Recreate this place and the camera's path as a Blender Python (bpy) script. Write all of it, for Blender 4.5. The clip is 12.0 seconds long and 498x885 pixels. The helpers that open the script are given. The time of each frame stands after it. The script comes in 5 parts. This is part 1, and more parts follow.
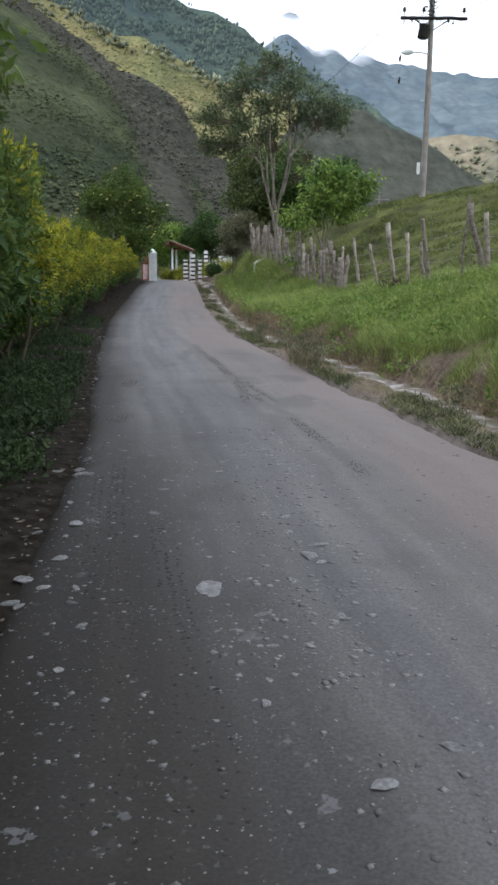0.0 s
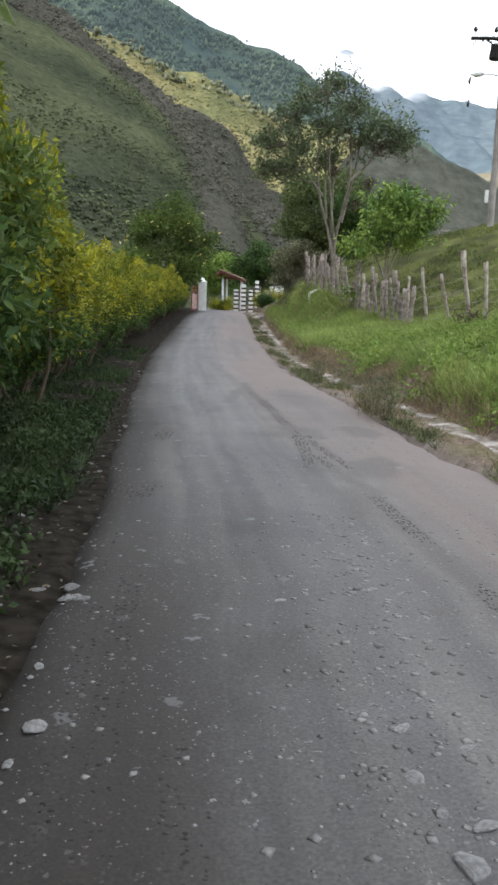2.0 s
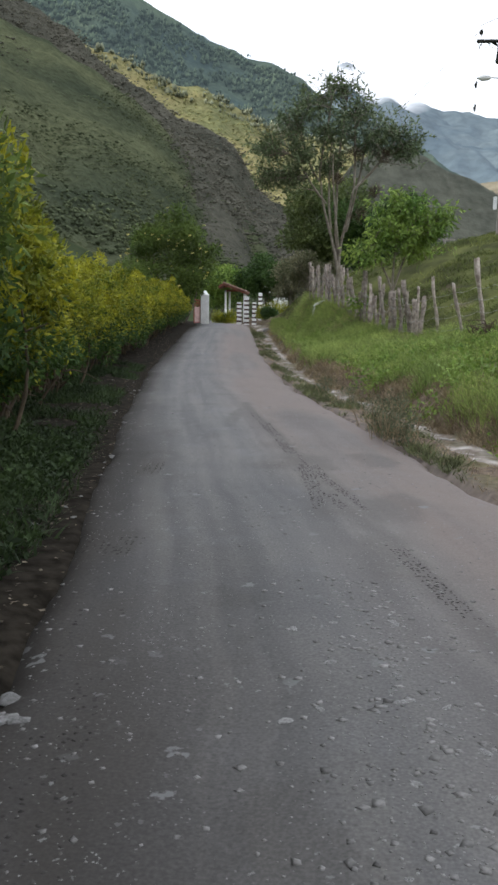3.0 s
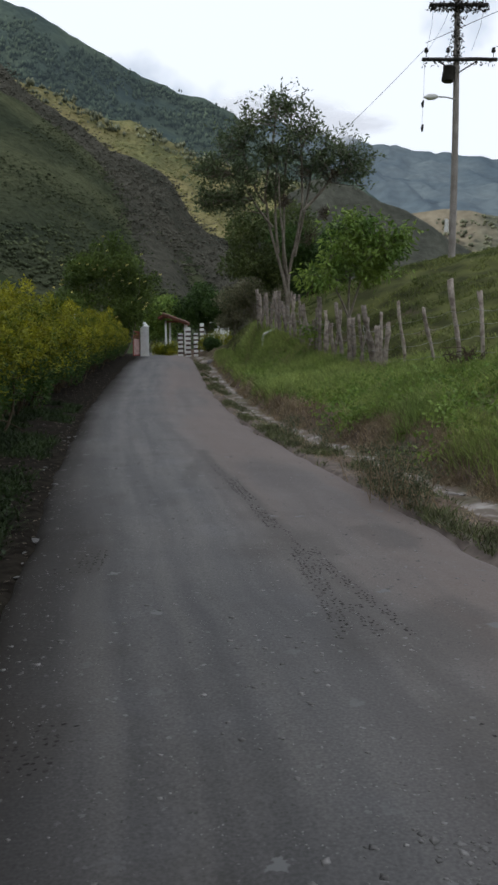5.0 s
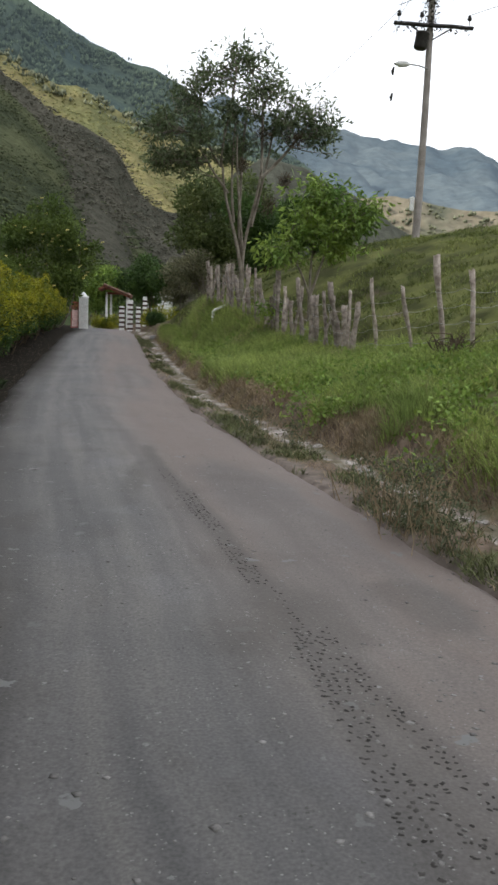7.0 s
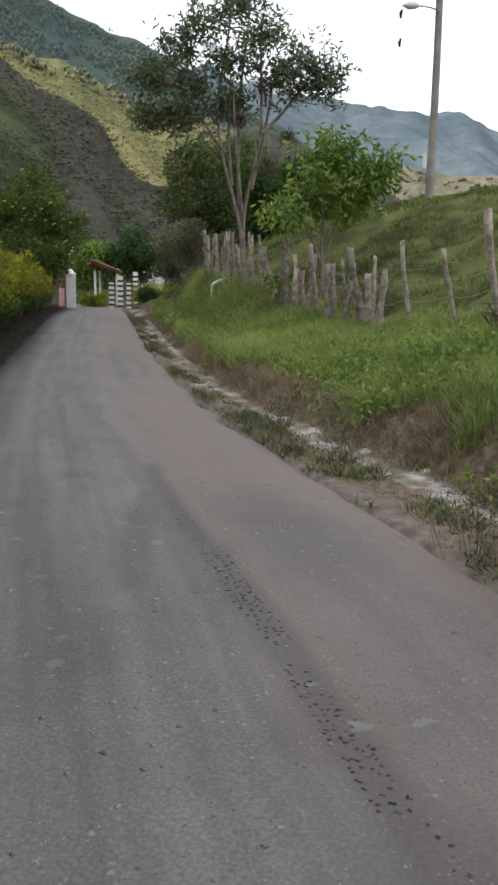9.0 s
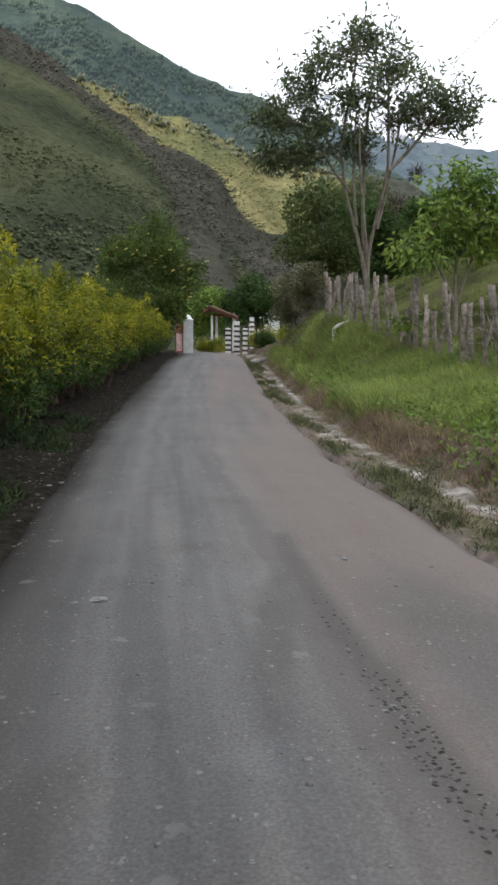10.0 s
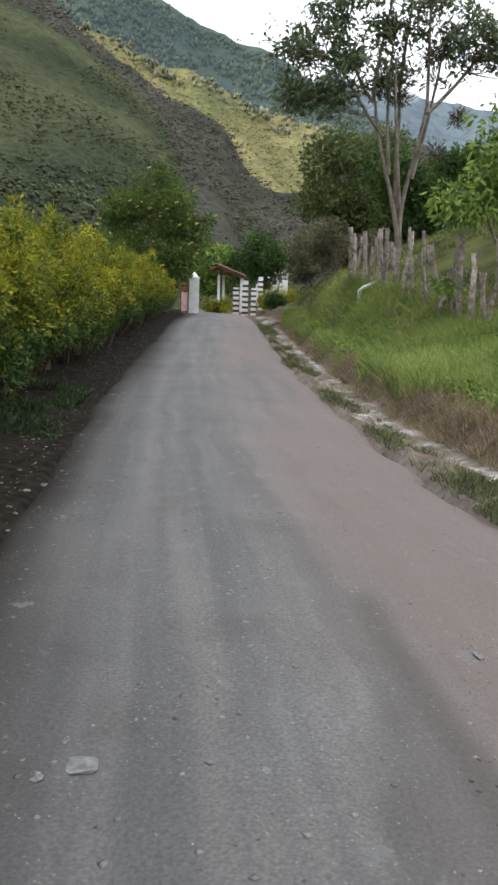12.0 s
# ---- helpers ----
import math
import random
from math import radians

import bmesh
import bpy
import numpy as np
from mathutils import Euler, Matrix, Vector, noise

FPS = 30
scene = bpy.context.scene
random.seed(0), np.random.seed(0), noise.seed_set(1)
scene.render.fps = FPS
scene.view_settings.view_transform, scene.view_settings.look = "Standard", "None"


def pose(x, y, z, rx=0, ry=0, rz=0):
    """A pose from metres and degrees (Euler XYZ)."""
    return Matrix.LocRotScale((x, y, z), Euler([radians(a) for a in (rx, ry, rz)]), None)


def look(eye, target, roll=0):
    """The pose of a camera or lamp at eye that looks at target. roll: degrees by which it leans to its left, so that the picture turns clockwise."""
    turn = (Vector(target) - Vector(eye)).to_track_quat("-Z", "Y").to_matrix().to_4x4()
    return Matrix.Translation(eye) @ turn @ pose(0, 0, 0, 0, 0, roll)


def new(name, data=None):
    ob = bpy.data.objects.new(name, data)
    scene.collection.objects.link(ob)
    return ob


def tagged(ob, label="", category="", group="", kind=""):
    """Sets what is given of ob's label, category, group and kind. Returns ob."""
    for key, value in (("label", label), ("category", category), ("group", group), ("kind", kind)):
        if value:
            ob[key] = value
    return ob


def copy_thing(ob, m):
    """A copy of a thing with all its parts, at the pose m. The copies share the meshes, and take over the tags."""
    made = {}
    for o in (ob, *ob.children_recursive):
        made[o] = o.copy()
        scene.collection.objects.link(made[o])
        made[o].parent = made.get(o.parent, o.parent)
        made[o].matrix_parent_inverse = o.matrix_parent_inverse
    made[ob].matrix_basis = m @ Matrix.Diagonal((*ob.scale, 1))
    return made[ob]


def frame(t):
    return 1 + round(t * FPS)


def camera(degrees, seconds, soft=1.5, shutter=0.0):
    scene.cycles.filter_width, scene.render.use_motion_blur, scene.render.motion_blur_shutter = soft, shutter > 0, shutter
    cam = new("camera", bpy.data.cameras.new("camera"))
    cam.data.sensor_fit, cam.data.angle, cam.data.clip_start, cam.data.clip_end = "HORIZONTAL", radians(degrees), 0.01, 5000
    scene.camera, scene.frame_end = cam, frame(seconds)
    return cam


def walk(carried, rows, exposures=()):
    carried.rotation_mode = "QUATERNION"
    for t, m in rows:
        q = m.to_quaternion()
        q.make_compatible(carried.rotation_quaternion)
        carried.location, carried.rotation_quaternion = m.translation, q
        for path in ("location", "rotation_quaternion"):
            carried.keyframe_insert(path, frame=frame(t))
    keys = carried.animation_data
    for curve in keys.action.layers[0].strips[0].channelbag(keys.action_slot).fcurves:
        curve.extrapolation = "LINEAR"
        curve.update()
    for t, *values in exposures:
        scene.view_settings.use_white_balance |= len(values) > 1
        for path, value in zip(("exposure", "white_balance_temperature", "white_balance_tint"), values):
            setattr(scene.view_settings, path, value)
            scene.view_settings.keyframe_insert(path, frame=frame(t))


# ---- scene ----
cam = camera(33.1, 12.0, soft=2.8)
PATH = [
    (0, (0.068, 0.049, 1.538), (0.056, 2.008, 1.136), 0.5),
    (0.5, (-0.032, 0.654, 1.524), (-0.065, 2.622, 1.168), 1.6),
    (1, (-0.108, 1.245, 1.521), (-0.1, 3.211, 1.156), 2.8),
    (1.5, (-0.12, 1.788, 1.507), (-0.098, 3.765, 1.202), 2.0),
    (2, (-0.127, 2.315, 1.502), (-0.249, 4.283, 1.169), 1.5),
    (2.5, (-0.092, 2.874, 1.528), (-0.169, 4.849, 1.226), 1.3),
    (2.7, (-0.096, 3.091, 1.528), (-0.207, 5.065, 1.222), 1.5),
    (4.3, (-0.51, 4.853, 1.493), (-0.677, 6.825, 1.201), -0.9),
    (4.5, (-0.492, 5.077, 1.504), (-0.55, 7.056, 1.224), -0.9),
    (5, (-0.531, 5.652, 1.535), (-0.529, 7.638, 1.301), -0.4),
    (5.5, (-0.607, 6.199, 1.522), (-0.592, 8.186, 1.292), 0.6),
    (6, (-0.652, 6.801, 1.492), (-0.571, 8.784, 1.247), 0.9),
    (6.5, (-0.744, 7.419, 1.446), (-0.777, 9.401, 1.177), 1.5),
    (7, (-0.747, 7.928, 1.468), (-0.596, 9.902, 1.188), 2.3),
    (7.2, (-0.742, 8.123, 1.472), (-0.61, 10.099, 1.194), 1.9),
    (8.8, (-0.916, 10.065, 1.479), (-0.766, 12.034, 1.163), 2.2),
    (9, (-0.941, 10.318, 1.484), (-0.776, 12.281, 1.143), 0.7),
    (9.5, (-1.032, 10.979, 1.446), (-1.033, 12.946, 1.082), -1.1),
    (10, (-1.128, 11.53, 1.434), (-1.229, 13.513, 1.196), 0.4),
    (10.5, (-1.245, 12.101, 1.413), (-1.367, 14.082, 1.172), 1.4),
    (11, (-1.386, 12.603, 1.421), (-1.535, 14.581, 1.164), 2.2),
    (11.5, (-1.483, 13.133, 1.421), (-1.57, 15.113, 1.149), 1.0),
    (12, (-1.586, 13.654, 1.436), (-1.684, 15.624, 1.107), 1.7),
]
walk(cam, [(t, look(eye, target, roll)) for t, eye, target, roll in PATH],
     exposures=[(0.0, 0.65, 5900, 10), (0.5, 0.65, 5950, 10), (1.0, 0.9, 6050, 10), (1.5, 0.22, 6100, 10), (2.0, 0.95, 6150, 10), (2.5, 0.65, 6150, 10), (4.5, 0.5, 6100, 10), (5.0, -0.25, 6100, 10), (5.5, 0.25, 6200, 10), (6.0, 0.0, 6150, 10), (6.5, 0.6, 6250, 10), (7.0, 0.36, 6400, 10), (7.2, 0.4, 6450, 10), (9.0, 0.45, 6350, 10), (9.5, 0.65, 6300, 10), (10.3, 0.45, 6300, 10), (11.5, 0.68, 6250, 10), (12.0, 0.82, 6300, 10)])

# world and sun: bright broken cloud, low sun behind the mountain beside the road
SUN_AZ, SUN_EL = -105.0, 25.0
world = bpy.data.worlds.new("sky")
scene.world = world
world.use_nodes = True
wn, wl = world.node_tree.nodes, world.node_tree.links
wn.clear()
w_out, w_bg = wn.new("ShaderNodeOutputWorld"), wn.new("ShaderNodeBackground")
w_sky = wn.new("ShaderNodeTexSky")
w_sky.sky_type, w_sky.sun_disc = "NISHITA", False
w_sky.sun_elevation, w_sky.sun_rotation = radians(SUN_EL), radians(SUN_AZ)
w_tc, w_noise, w_ramp, w_mix = (wn.new(k) for k in ("ShaderNodeTexCoord", "ShaderNodeTexNoise", "ShaderNodeValToRGB", "ShaderNodeMix"))
w_noise.inputs["Scale"].default_value, w_noise.inputs["Detail"].default_value = 3.2, 6
w_ramp.color_ramp.elements[0].position, w_ramp.color_ramp.elements[1].position = 0.28, 0.42
w_mix.data_type = "RGBA"
w_mix.inputs[7].default_value = (9.6, 9.9, 10.3, 1)
wl.new(w_tc.outputs["Generated"], w_noise.inputs["Vector"])
wl.new(w_noise.outputs["Fac"], w_ramp.inputs["Fac"])
wl.new(w_ramp.outputs["Color"], w_mix.inputs[0])
wl.new(w_sky.outputs["Color"], w_mix.inputs[6])
wl.new(w_mix.outputs[2], w_bg.inputs["Color"])
wl.new(w_bg.outputs["Background"], w_out.inputs["Surface"])
w_bg.inputs["Strength"].default_value = 0.12

sun_data = bpy.data.lights.new("sun", "SUN")
sun_data.energy, sun_data.angle, sun_data.color = 3.6, radians(0.5), (1.0, 0.92, 0.78)
sun = new("sun", sun_data)
sun_dir = Vector((math.sin(radians(SUN_AZ)) * math.cos(radians(SUN_EL)), math.cos(radians(SUN_AZ)) * math.cos(radians(SUN_EL)), math.sin(radians(SUN_EL))))
sun.matrix_world = look(sun_dir * 60, (0, 0, 0))


# ---------------------------------------------------------------- materials
def material(name, base, dark, scale=4.0, fine=60.0, rough=0.9, bump=0.3, depth=0.02, island=0.0, obj=0.0, haze_glow=None, translucent=0.0, spread=(0.35, 0.65), third=None):
    """A node material: two tones mixed by coarse noise, broken by fine noise, with bump; island / obj vary the tone per
    piece; the optional emission stands in for haze.
    """
    m = bpy.data.materials.new(name)
    m.use_nodes = True
    n, l = m.node_tree.nodes, m.node_tree.links
    b = n["Principled BSDF"]
    b.inputs["Roughness"].default_value = rough
    b.inputs["Specular IOR Level"].default_value = 0.0 if rough >= 1 else 0.25
    tc = n.new("ShaderNodeTexCoord")
    n1, n2 = n.new("ShaderNodeTexNoise"), n.new("ShaderNodeTexNoise")
    n1.inputs["Scale"].default_value, n1.inputs["Detail"].default_value = scale, 5
    n2.inputs["Scale"].default_value, n2.inputs["Detail"].default_value = fine, 4
    for k in (n1, n2):
        l.new(tc.outputs["Object"], k.inputs["Vector"])
    r1 = n.new("ShaderNodeValToRGB")
    r1.color_ramp.elements[0].position, r1.color_ramp.elements[1].position = spread
    r1.color_ramp.elements[0].color, r1.color_ramp.elements[1].color = (*dark, 1), (*base, 1)
    if third:
        e = r1.color_ramp.elements.new(min(0.98, spread[1] + 0.12))
        e.color = (*third, 1)
    l.new(n1.outputs["Fac"], r1.inputs["Fac"])
    hsv = n.new("ShaderNodeHueSaturation")
    l.new(r1.outputs["Color"], hsv.inputs["Color"])
    val = n.new("ShaderNodeMapRange")
    val.inputs["From Min"].default_value, val.inputs["From Max"].default_value = 0.25, 0.75
    val.inputs["To Min"].default_value, val.inputs["To Max"].default_value = 0.72, 1.28
    l.new(n2.outputs["Fac"], val.inputs["Value"])
    last = val.outputs["Result"]
    for amount, kind, socket in ((island, "ShaderNodeNewGeometry", "Random Per Island"), (obj, "ShaderNodeObjectInfo", "Random")):
        if amount:
            g, r, mul = n.new(kind), n.new("ShaderNodeMapRange"), n.new("ShaderNodeMath")
            mul.operation = "MULTIPLY"
            r.inputs["To Min"].default_value, r.inputs["To Max"].default_value = 1 - amount, 1 + amount
            l.new(g.outputs[socket], r.inputs["Value"])
            l.new(r.outputs["Result"], mul.inputs[0])
            l.new(last, mul.inputs[1])
            last = mul.outputs["Value"]
    l.new(last, hsv.inputs["Value"])
    l.new(hsv.outputs["Color"], b.inputs["Base Color"])
    if bump:
        bp = n.new("ShaderNodeBump")
        bp.inputs["Strength"].default_value, bp.inputs["Distance"].default_value = bump, depth
        l.new(n2.outputs["Fac"], bp.inputs["Height"])
        l.new(bp.outputs["Normal"], b.inputs["Normal"])
    if translucent:
        tr, mx = n.new("ShaderNodeBsdfTranslucent"), n.new("ShaderNodeMixShader")
        mx.inputs[0].default_value = translucent
        l.new(hsv.outputs["Color"], tr.inputs["Color"])
        l.new(b.outputs[0], mx.inputs[1])
        l.new(tr.outputs[0], mx.inputs[2])
        l.new(mx.outputs[0], n["Material Output"].inputs["Surface"])
    if haze_glow:
        b.inputs["Emission Color"].default_value = (*haze_glow[:3], 1)
        b.inputs["Emission Strength"].default_value = haze_glow[3]
    return m


M = dict(
    leaf_yellow=material("hedge_leaf_yellow", (0.37, 0.35, 0.022), (0.085, 0.12, 0.014), 2.2, 30, 0.6, 0, island=0.35, translucent=0.3),
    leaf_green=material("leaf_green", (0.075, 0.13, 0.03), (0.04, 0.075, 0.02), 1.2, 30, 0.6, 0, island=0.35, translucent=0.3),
    leaf_fresh=material("leaf_fresh", (0.26, 0.35, 0.07), (0.10, 0.18, 0.035), 1.2, 30, 0.55, 0, island=0.35, translucent=0.3),
    leaf_dark=material("leaf_dark", (0.15, 0.185, 0.09), (0.085, 0.115, 0.055), 0.8, 20, 0.5, 0, island=0.35, translucent=0.35),
    leaf_dry=material("leaf_dry", (0.25, 0.24, 0.15), (0.15, 0.15, 0.08), 0.8, 20, 0.8, 0, island=0.35, translucent=0.3),
    leaf_fresh_dark=material("leaf_mid_green", (0.14, 0.19, 0.04), (0.07, 0.11, 0.025), 1.0, 30, 0.6, 0, island=0.35, translucent=0.3),
    leaf_olive=material("leaf_olive", (0.155, 0.19, 0.06), (0.085, 0.115, 0.04), 0.8, 20, 0.6, 0, island=0.35, translucent=0.35),
    leaf_pale=material("leaf_pale_cream", (0.45, 0.42, 0.26), (0.22, 0.24, 0.12), 0.9, 20, 0.7, 0, island=0.3, translucent=0.2),
    leaf_weed=material("grey_green_weed", (0.13, 0.15, 0.08), (0.09, 0.10, 0.055), 3, 30, 0.8, 0, island=0.3, translucent=0.2),
    litter=material("dry_leaf_litter", (0.17, 0.14, 0.10), (0.07, 0.055, 0.04), 3, 30, 0.9, 0, island=0.5),
    grass=material("grass_blade", (0.36, 0.42, 0.125), (0.20, 0.265, 0.075), 0.9, 8, 0.7, 0, island=0.5, translucent=0.4),
    grass_pasture=material("pasture_blade", (0.24, 0.265, 0.08), (0.09, 0.115, 0.036), 0.7, 8, 0.7, 0, island=0.45, translucent=0.3),
    grass_dry=material("dry_grass_blade", (0.37, 0.285, 0.18), (0.20, 0.155, 0.095), 0.9, 8, 0.8, 0, island=0.35, translucent=0.2),
    flower=material("yellow_petal", (0.82, 0.74, 0.30), (0.75, 0.66, 0.25), 5, 40, 0.6, 0, island=0.2),
    bark=material("pale_grey_bark", (0.27, 0.235, 0.19), (0.15, 0.125, 0.095), 5, 40, 0.95, 0.6, 0.02),
    twig=material("brown_twig", (0.12, 0.09, 0.06), (0.06, 0.045, 0.03), 6, 50, 0.95, 0.3),
    post=material("weathered_post_wood", (0.43, 0.365, 0.315), (0.18, 0.145, 0.12), 9, 55, 0.95, 0.6, 0.015, obj=0.3),
    pole=material("grey_pole_wood", (0.37, 0.335, 0.305), (0.26, 0.23, 0.205), 2.5, 45, 0.9, 0.3),
    iron=material("dark_iron", (0.05, 0.045, 0.04), (0.03, 0.028, 0.026), 8, 60, 0.6, 0.2),
    wire=material("galvanised_wire", (0.42, 0.42, 0.41), (0.22, 0.2, 0.19), 8, 60, 0.5, 0),
    white=material("white_limewash", (0.85, 0.85, 0.83), (0.72, 0.71, 0.68), 3, 35, 0.85, 0.25),
    red=material("red_gate_paint", (0.42, 0.09, 0.07), (0.3, 0.07, 0.06), 4, 40, 0.6, 0.2),
    tile=material("clay_roof_tile", (0.25, 0.155, 0.115), (0.13, 0.08, 0.06), 4, 40, 0.9, 0.3, obj=0.25),
    timber=material("red_stained_timber", (0.24, 0.085, 0.055), (0.14, 0.055, 0.04), 5, 50, 0.8, 0.3),
    stone=material("pale_field_stone", (0.25, 0.243, 0.235), (0.145, 0.139, 0.132), 6, 50, 0.9, 0.5, 0.01, obj=0.25),
    pale_stone=material("pale_drain_stone", (0.44, 0.41, 0.38), (0.28, 0.25, 0.225), 6, 50, 0.9, 0.5, 0.01, obj=0.25),
    gravel=material("gravel_chips", (0.22, 0.21, 0.20), (0.13, 0.122, 0.115), 6, 50, 0.95, 0.2, island=0.3),
    pvc=material("white_plastic_pipe", (0.8, 0.8, 0.76), (0.7, 0.7, 0.66), 5, 40, 0.4, 0),
)


# ---------------------------------------------------------------- mesh helpers
def np_mesh(name, v, f, mat, smooth=False):
    v, f = np.asarray(v, np.float32), np.asarray(f, np.int32)
    me = bpy.data.meshes.new(name)
    me.vertices.add(len(v))
    me.vertices.foreach_set("co", v.ravel())
    me.loops.add(f.size)
    me.loops.foreach_set("vertex_index", f.ravel())
    me.polygons.add(len(f))
    me.polygons.foreach_set("loop_start", np.arange(len(f), dtype=np.int32) * f.shape[1])
    if smooth:
        me.polygons.foreach_set("use_smooth", np.ones(len(f), bool))
    me.update(calc_edges=True)
    me.materials.append(mat)
    return me


def part(name, mesh, parent=None, label=""):
    """Links a mesh (bmesh with a material, or mesh data) as one object under its thing."""
    ob = new(name, mesh)
    ob.parent = parent
    return tagged(ob, label)


def bm_mesh(name, bm, mat, smooth=False):
    me = bpy.data.meshes.new(name)
    bm.to_mesh(me)
    bm.free()
    if smooth:
        for p in me.polygons:
            p.use_smooth = True
    me.materials.append(mat)
    return me


def thing(name, m, label, category, group="", kind=""):
    e = new(name)
    e.empty_display_size = 0.2
    e.matrix_world = m
    return tagged(e, label, category, group, kind)


def vnoise(x, y, seed=0):
    """Smooth value noise in 0..1 on arrays."""
    xi, yi = np.floor(x).astype(np.int64), np.floor(y).astype(np.int64)
    fx, fy = x - xi, y - yi
    fx, fy = fx * fx * (3 - 2 * fx), fy * fy * (3 - 2 * fy)

    def h(a, b):
        k = (a * 374761393 + b * 668265263 + seed * 1442695041) & 0xFFFFFFFF
        k = ((k ^ (k >> 13)) * 1274126177) & 0xFFFFFFFF
        return ((k ^ (k >> 16)) & 0xFFFF) / 65535.0
    return (h(xi, yi) * (1 - fx) + h(xi + 1, yi) * fx) * (1 - fy) + (h(xi, yi + 1) * (1 - fx) + h(xi + 1, yi + 1) * fx) * fy


def fbm(x, y, octaves=4, seed=0):
    t, a, s = 0, 0.5, 0
    for k in range(octaves):
        t = t + a * vnoise(x * 2 ** k, y * 2 ** k, seed + k * 17)
        s, a = s + a, a * 0.5
    return t / s


def curve(*pts, soft=3.0):
    """A smoothed line through (y, value) points."""
    ys, vs = np.array([p[0] for p in pts], float), np.array([p[1] for p in pts], float)
    g = np.arange(ys[0], ys[-1] + 0.25, 0.25)
    k = max(1, int(soft / 0.25)) | 1
    d = np.pad(np.interp(g, ys, vs), k // 2, mode="edge")
    d = np.convolve(d, np.ones(k) / k, "valid")
    return lambda y: np.interp(y, g, d)


def ease(t):
    t = np.clip(t, 0, 1)
    return t * t * (3 - 2 * t)


def grid_faces(rows, cols):
    i = np.arange(rows * cols).reshape(rows, cols)
    return np.stack([i[:-1, :-1], i[:-1, 1:], i[1:, 1:], i[1:, :-1]], -1).reshape(-1, 4)


def tube(pts, radii, sides=6):
    """Rings round a line of points: vertices and quads."""
    p, r = np.asarray(pts, float), np.asarray(radii, float)
    d = np.gradient(p, axis=0)
    d /= np.linalg.norm(d, axis=1)[:, None] + 1e-9
    ref = np.array([[1.0, 0.13, 0]] if abs(p[-1, 2] - p[0, 2]) > 0.7 * np.linalg.norm(p[-1] - p[0]) else [[0, 0.05, 1.0]])
    a = np.cross(d, ref)
    a /= np.linalg.norm(a, axis=1)[:, None] + 1e-9
    b = np.cross(d, a)
    ang = np.linspace(0, 2 * np.pi, sides, endpoint=False)
    v = p[:, None] + r[:, None, None] * (np.cos(ang)[None, :, None] * a[:, None] + np.sin(ang)[None, :, None] * b[:, None])
    n = len(p)
    i = np.arange(n * sides).reshape(n, sides)
    j = np.roll(i, -1, axis=1)
    return v.reshape(-1, 3), np.stack([i[:-1], j[:-1], j[1:], i[1:]], -1).reshape(-1, 4)


def merge(pieces):
    vs, fs, k = [], [], 0
    for v, f in pieces:
        vs.append(v)
        fs.append(np.asarray(f) + k)
        k += len(v)
    return np.concatenate(vs), np.concatenate(fs)


def leaves(points, length, width, rng, droop=0.3, out=None, up=0.3):
    """Folded leaves at points, each two triangles along its midrib."""
    n = len(points)
    d = rng.normal(size=(n, 3))
    if out is not None:
        d = d * 0.7 + out
    d[:, 2] += up - droop
    d /= np.linalg.norm(d, axis=1)[:, None]
    s = np.cross(d, rng.normal(size=(n, 3)))
    s /= np.linalg.norm(s, axis=1)[:, None]
    nrm = np.cross(s, d)
    ln = length * rng.uniform(0.6, 1.3, (n, 1))
    wd = width * rng.uniform(0.7, 1.2, (n, 1))
    v = np.stack([points, points + d * ln * 0.5 + s * wd * 0.5 + nrm * wd * 0.18, points + d * ln, points + d * ln * 0.5 - s * wd * 0.5 + nrm * wd * 0.18], 1)
    i = np.arange(n)[:, None] * 4
    return v.reshape(-1, 3), np.concatenate([i + [0, 1, 2], i + [0, 2, 3]])


# ---------------------------------------------------------------- lie of the land
road_left = curve((-60, 9.0), (0, -0.75), (2.65, -0.95), (4.2, -1.1), (7.1, -1.42), (10.4, -1.94), (13.9, -2.54), (19.1, -3.41), (26, -4.35), (34, -5.2), (46, -6.3), (57, -7.3), (75, -10), (100, -14), (3000, -14))
road_right = curve((-60, 13.0), (0, 3.5), (7, 2.14), (8.3, 1.85), (10.4, 1.45), (11.87, 1.16), (13.75, 0.82), (15.7, 0.45), (16.84, 0.2), (18.3, -0.05), (20, -0.31), (21.8, -0.56), (24.3, -0.93), (30, -1.62), (45, -3.0), (58, -4.2), (75, -6.6), (100, -10.6), (3000, -10.6))
road_z = curve((-60, 0), (20, -0.02), (27, 0.06), (34, 0.22), (46, 0.66), (58, 0.76), (80, 0.8), (130, -2), (3000, -2), soft=6)
fence_z = curve((-60, 2.2), (10, 1.75), (17, 1.45), (18.7, 1.3), (21, 1.1), (23, 0.93), (26, 0.78), (28.7, 0.95), (30.5, 1.1), (32, 1.35), (34, 1.75), (37, 2.1), (41, 1.9), (45, 1.45), (50, 1.1), (60, 0.9), (3000, -2))


def fence_x(y):
    return 3.7 - 0.255 * (np.minimum(y, 60) - 22.4)


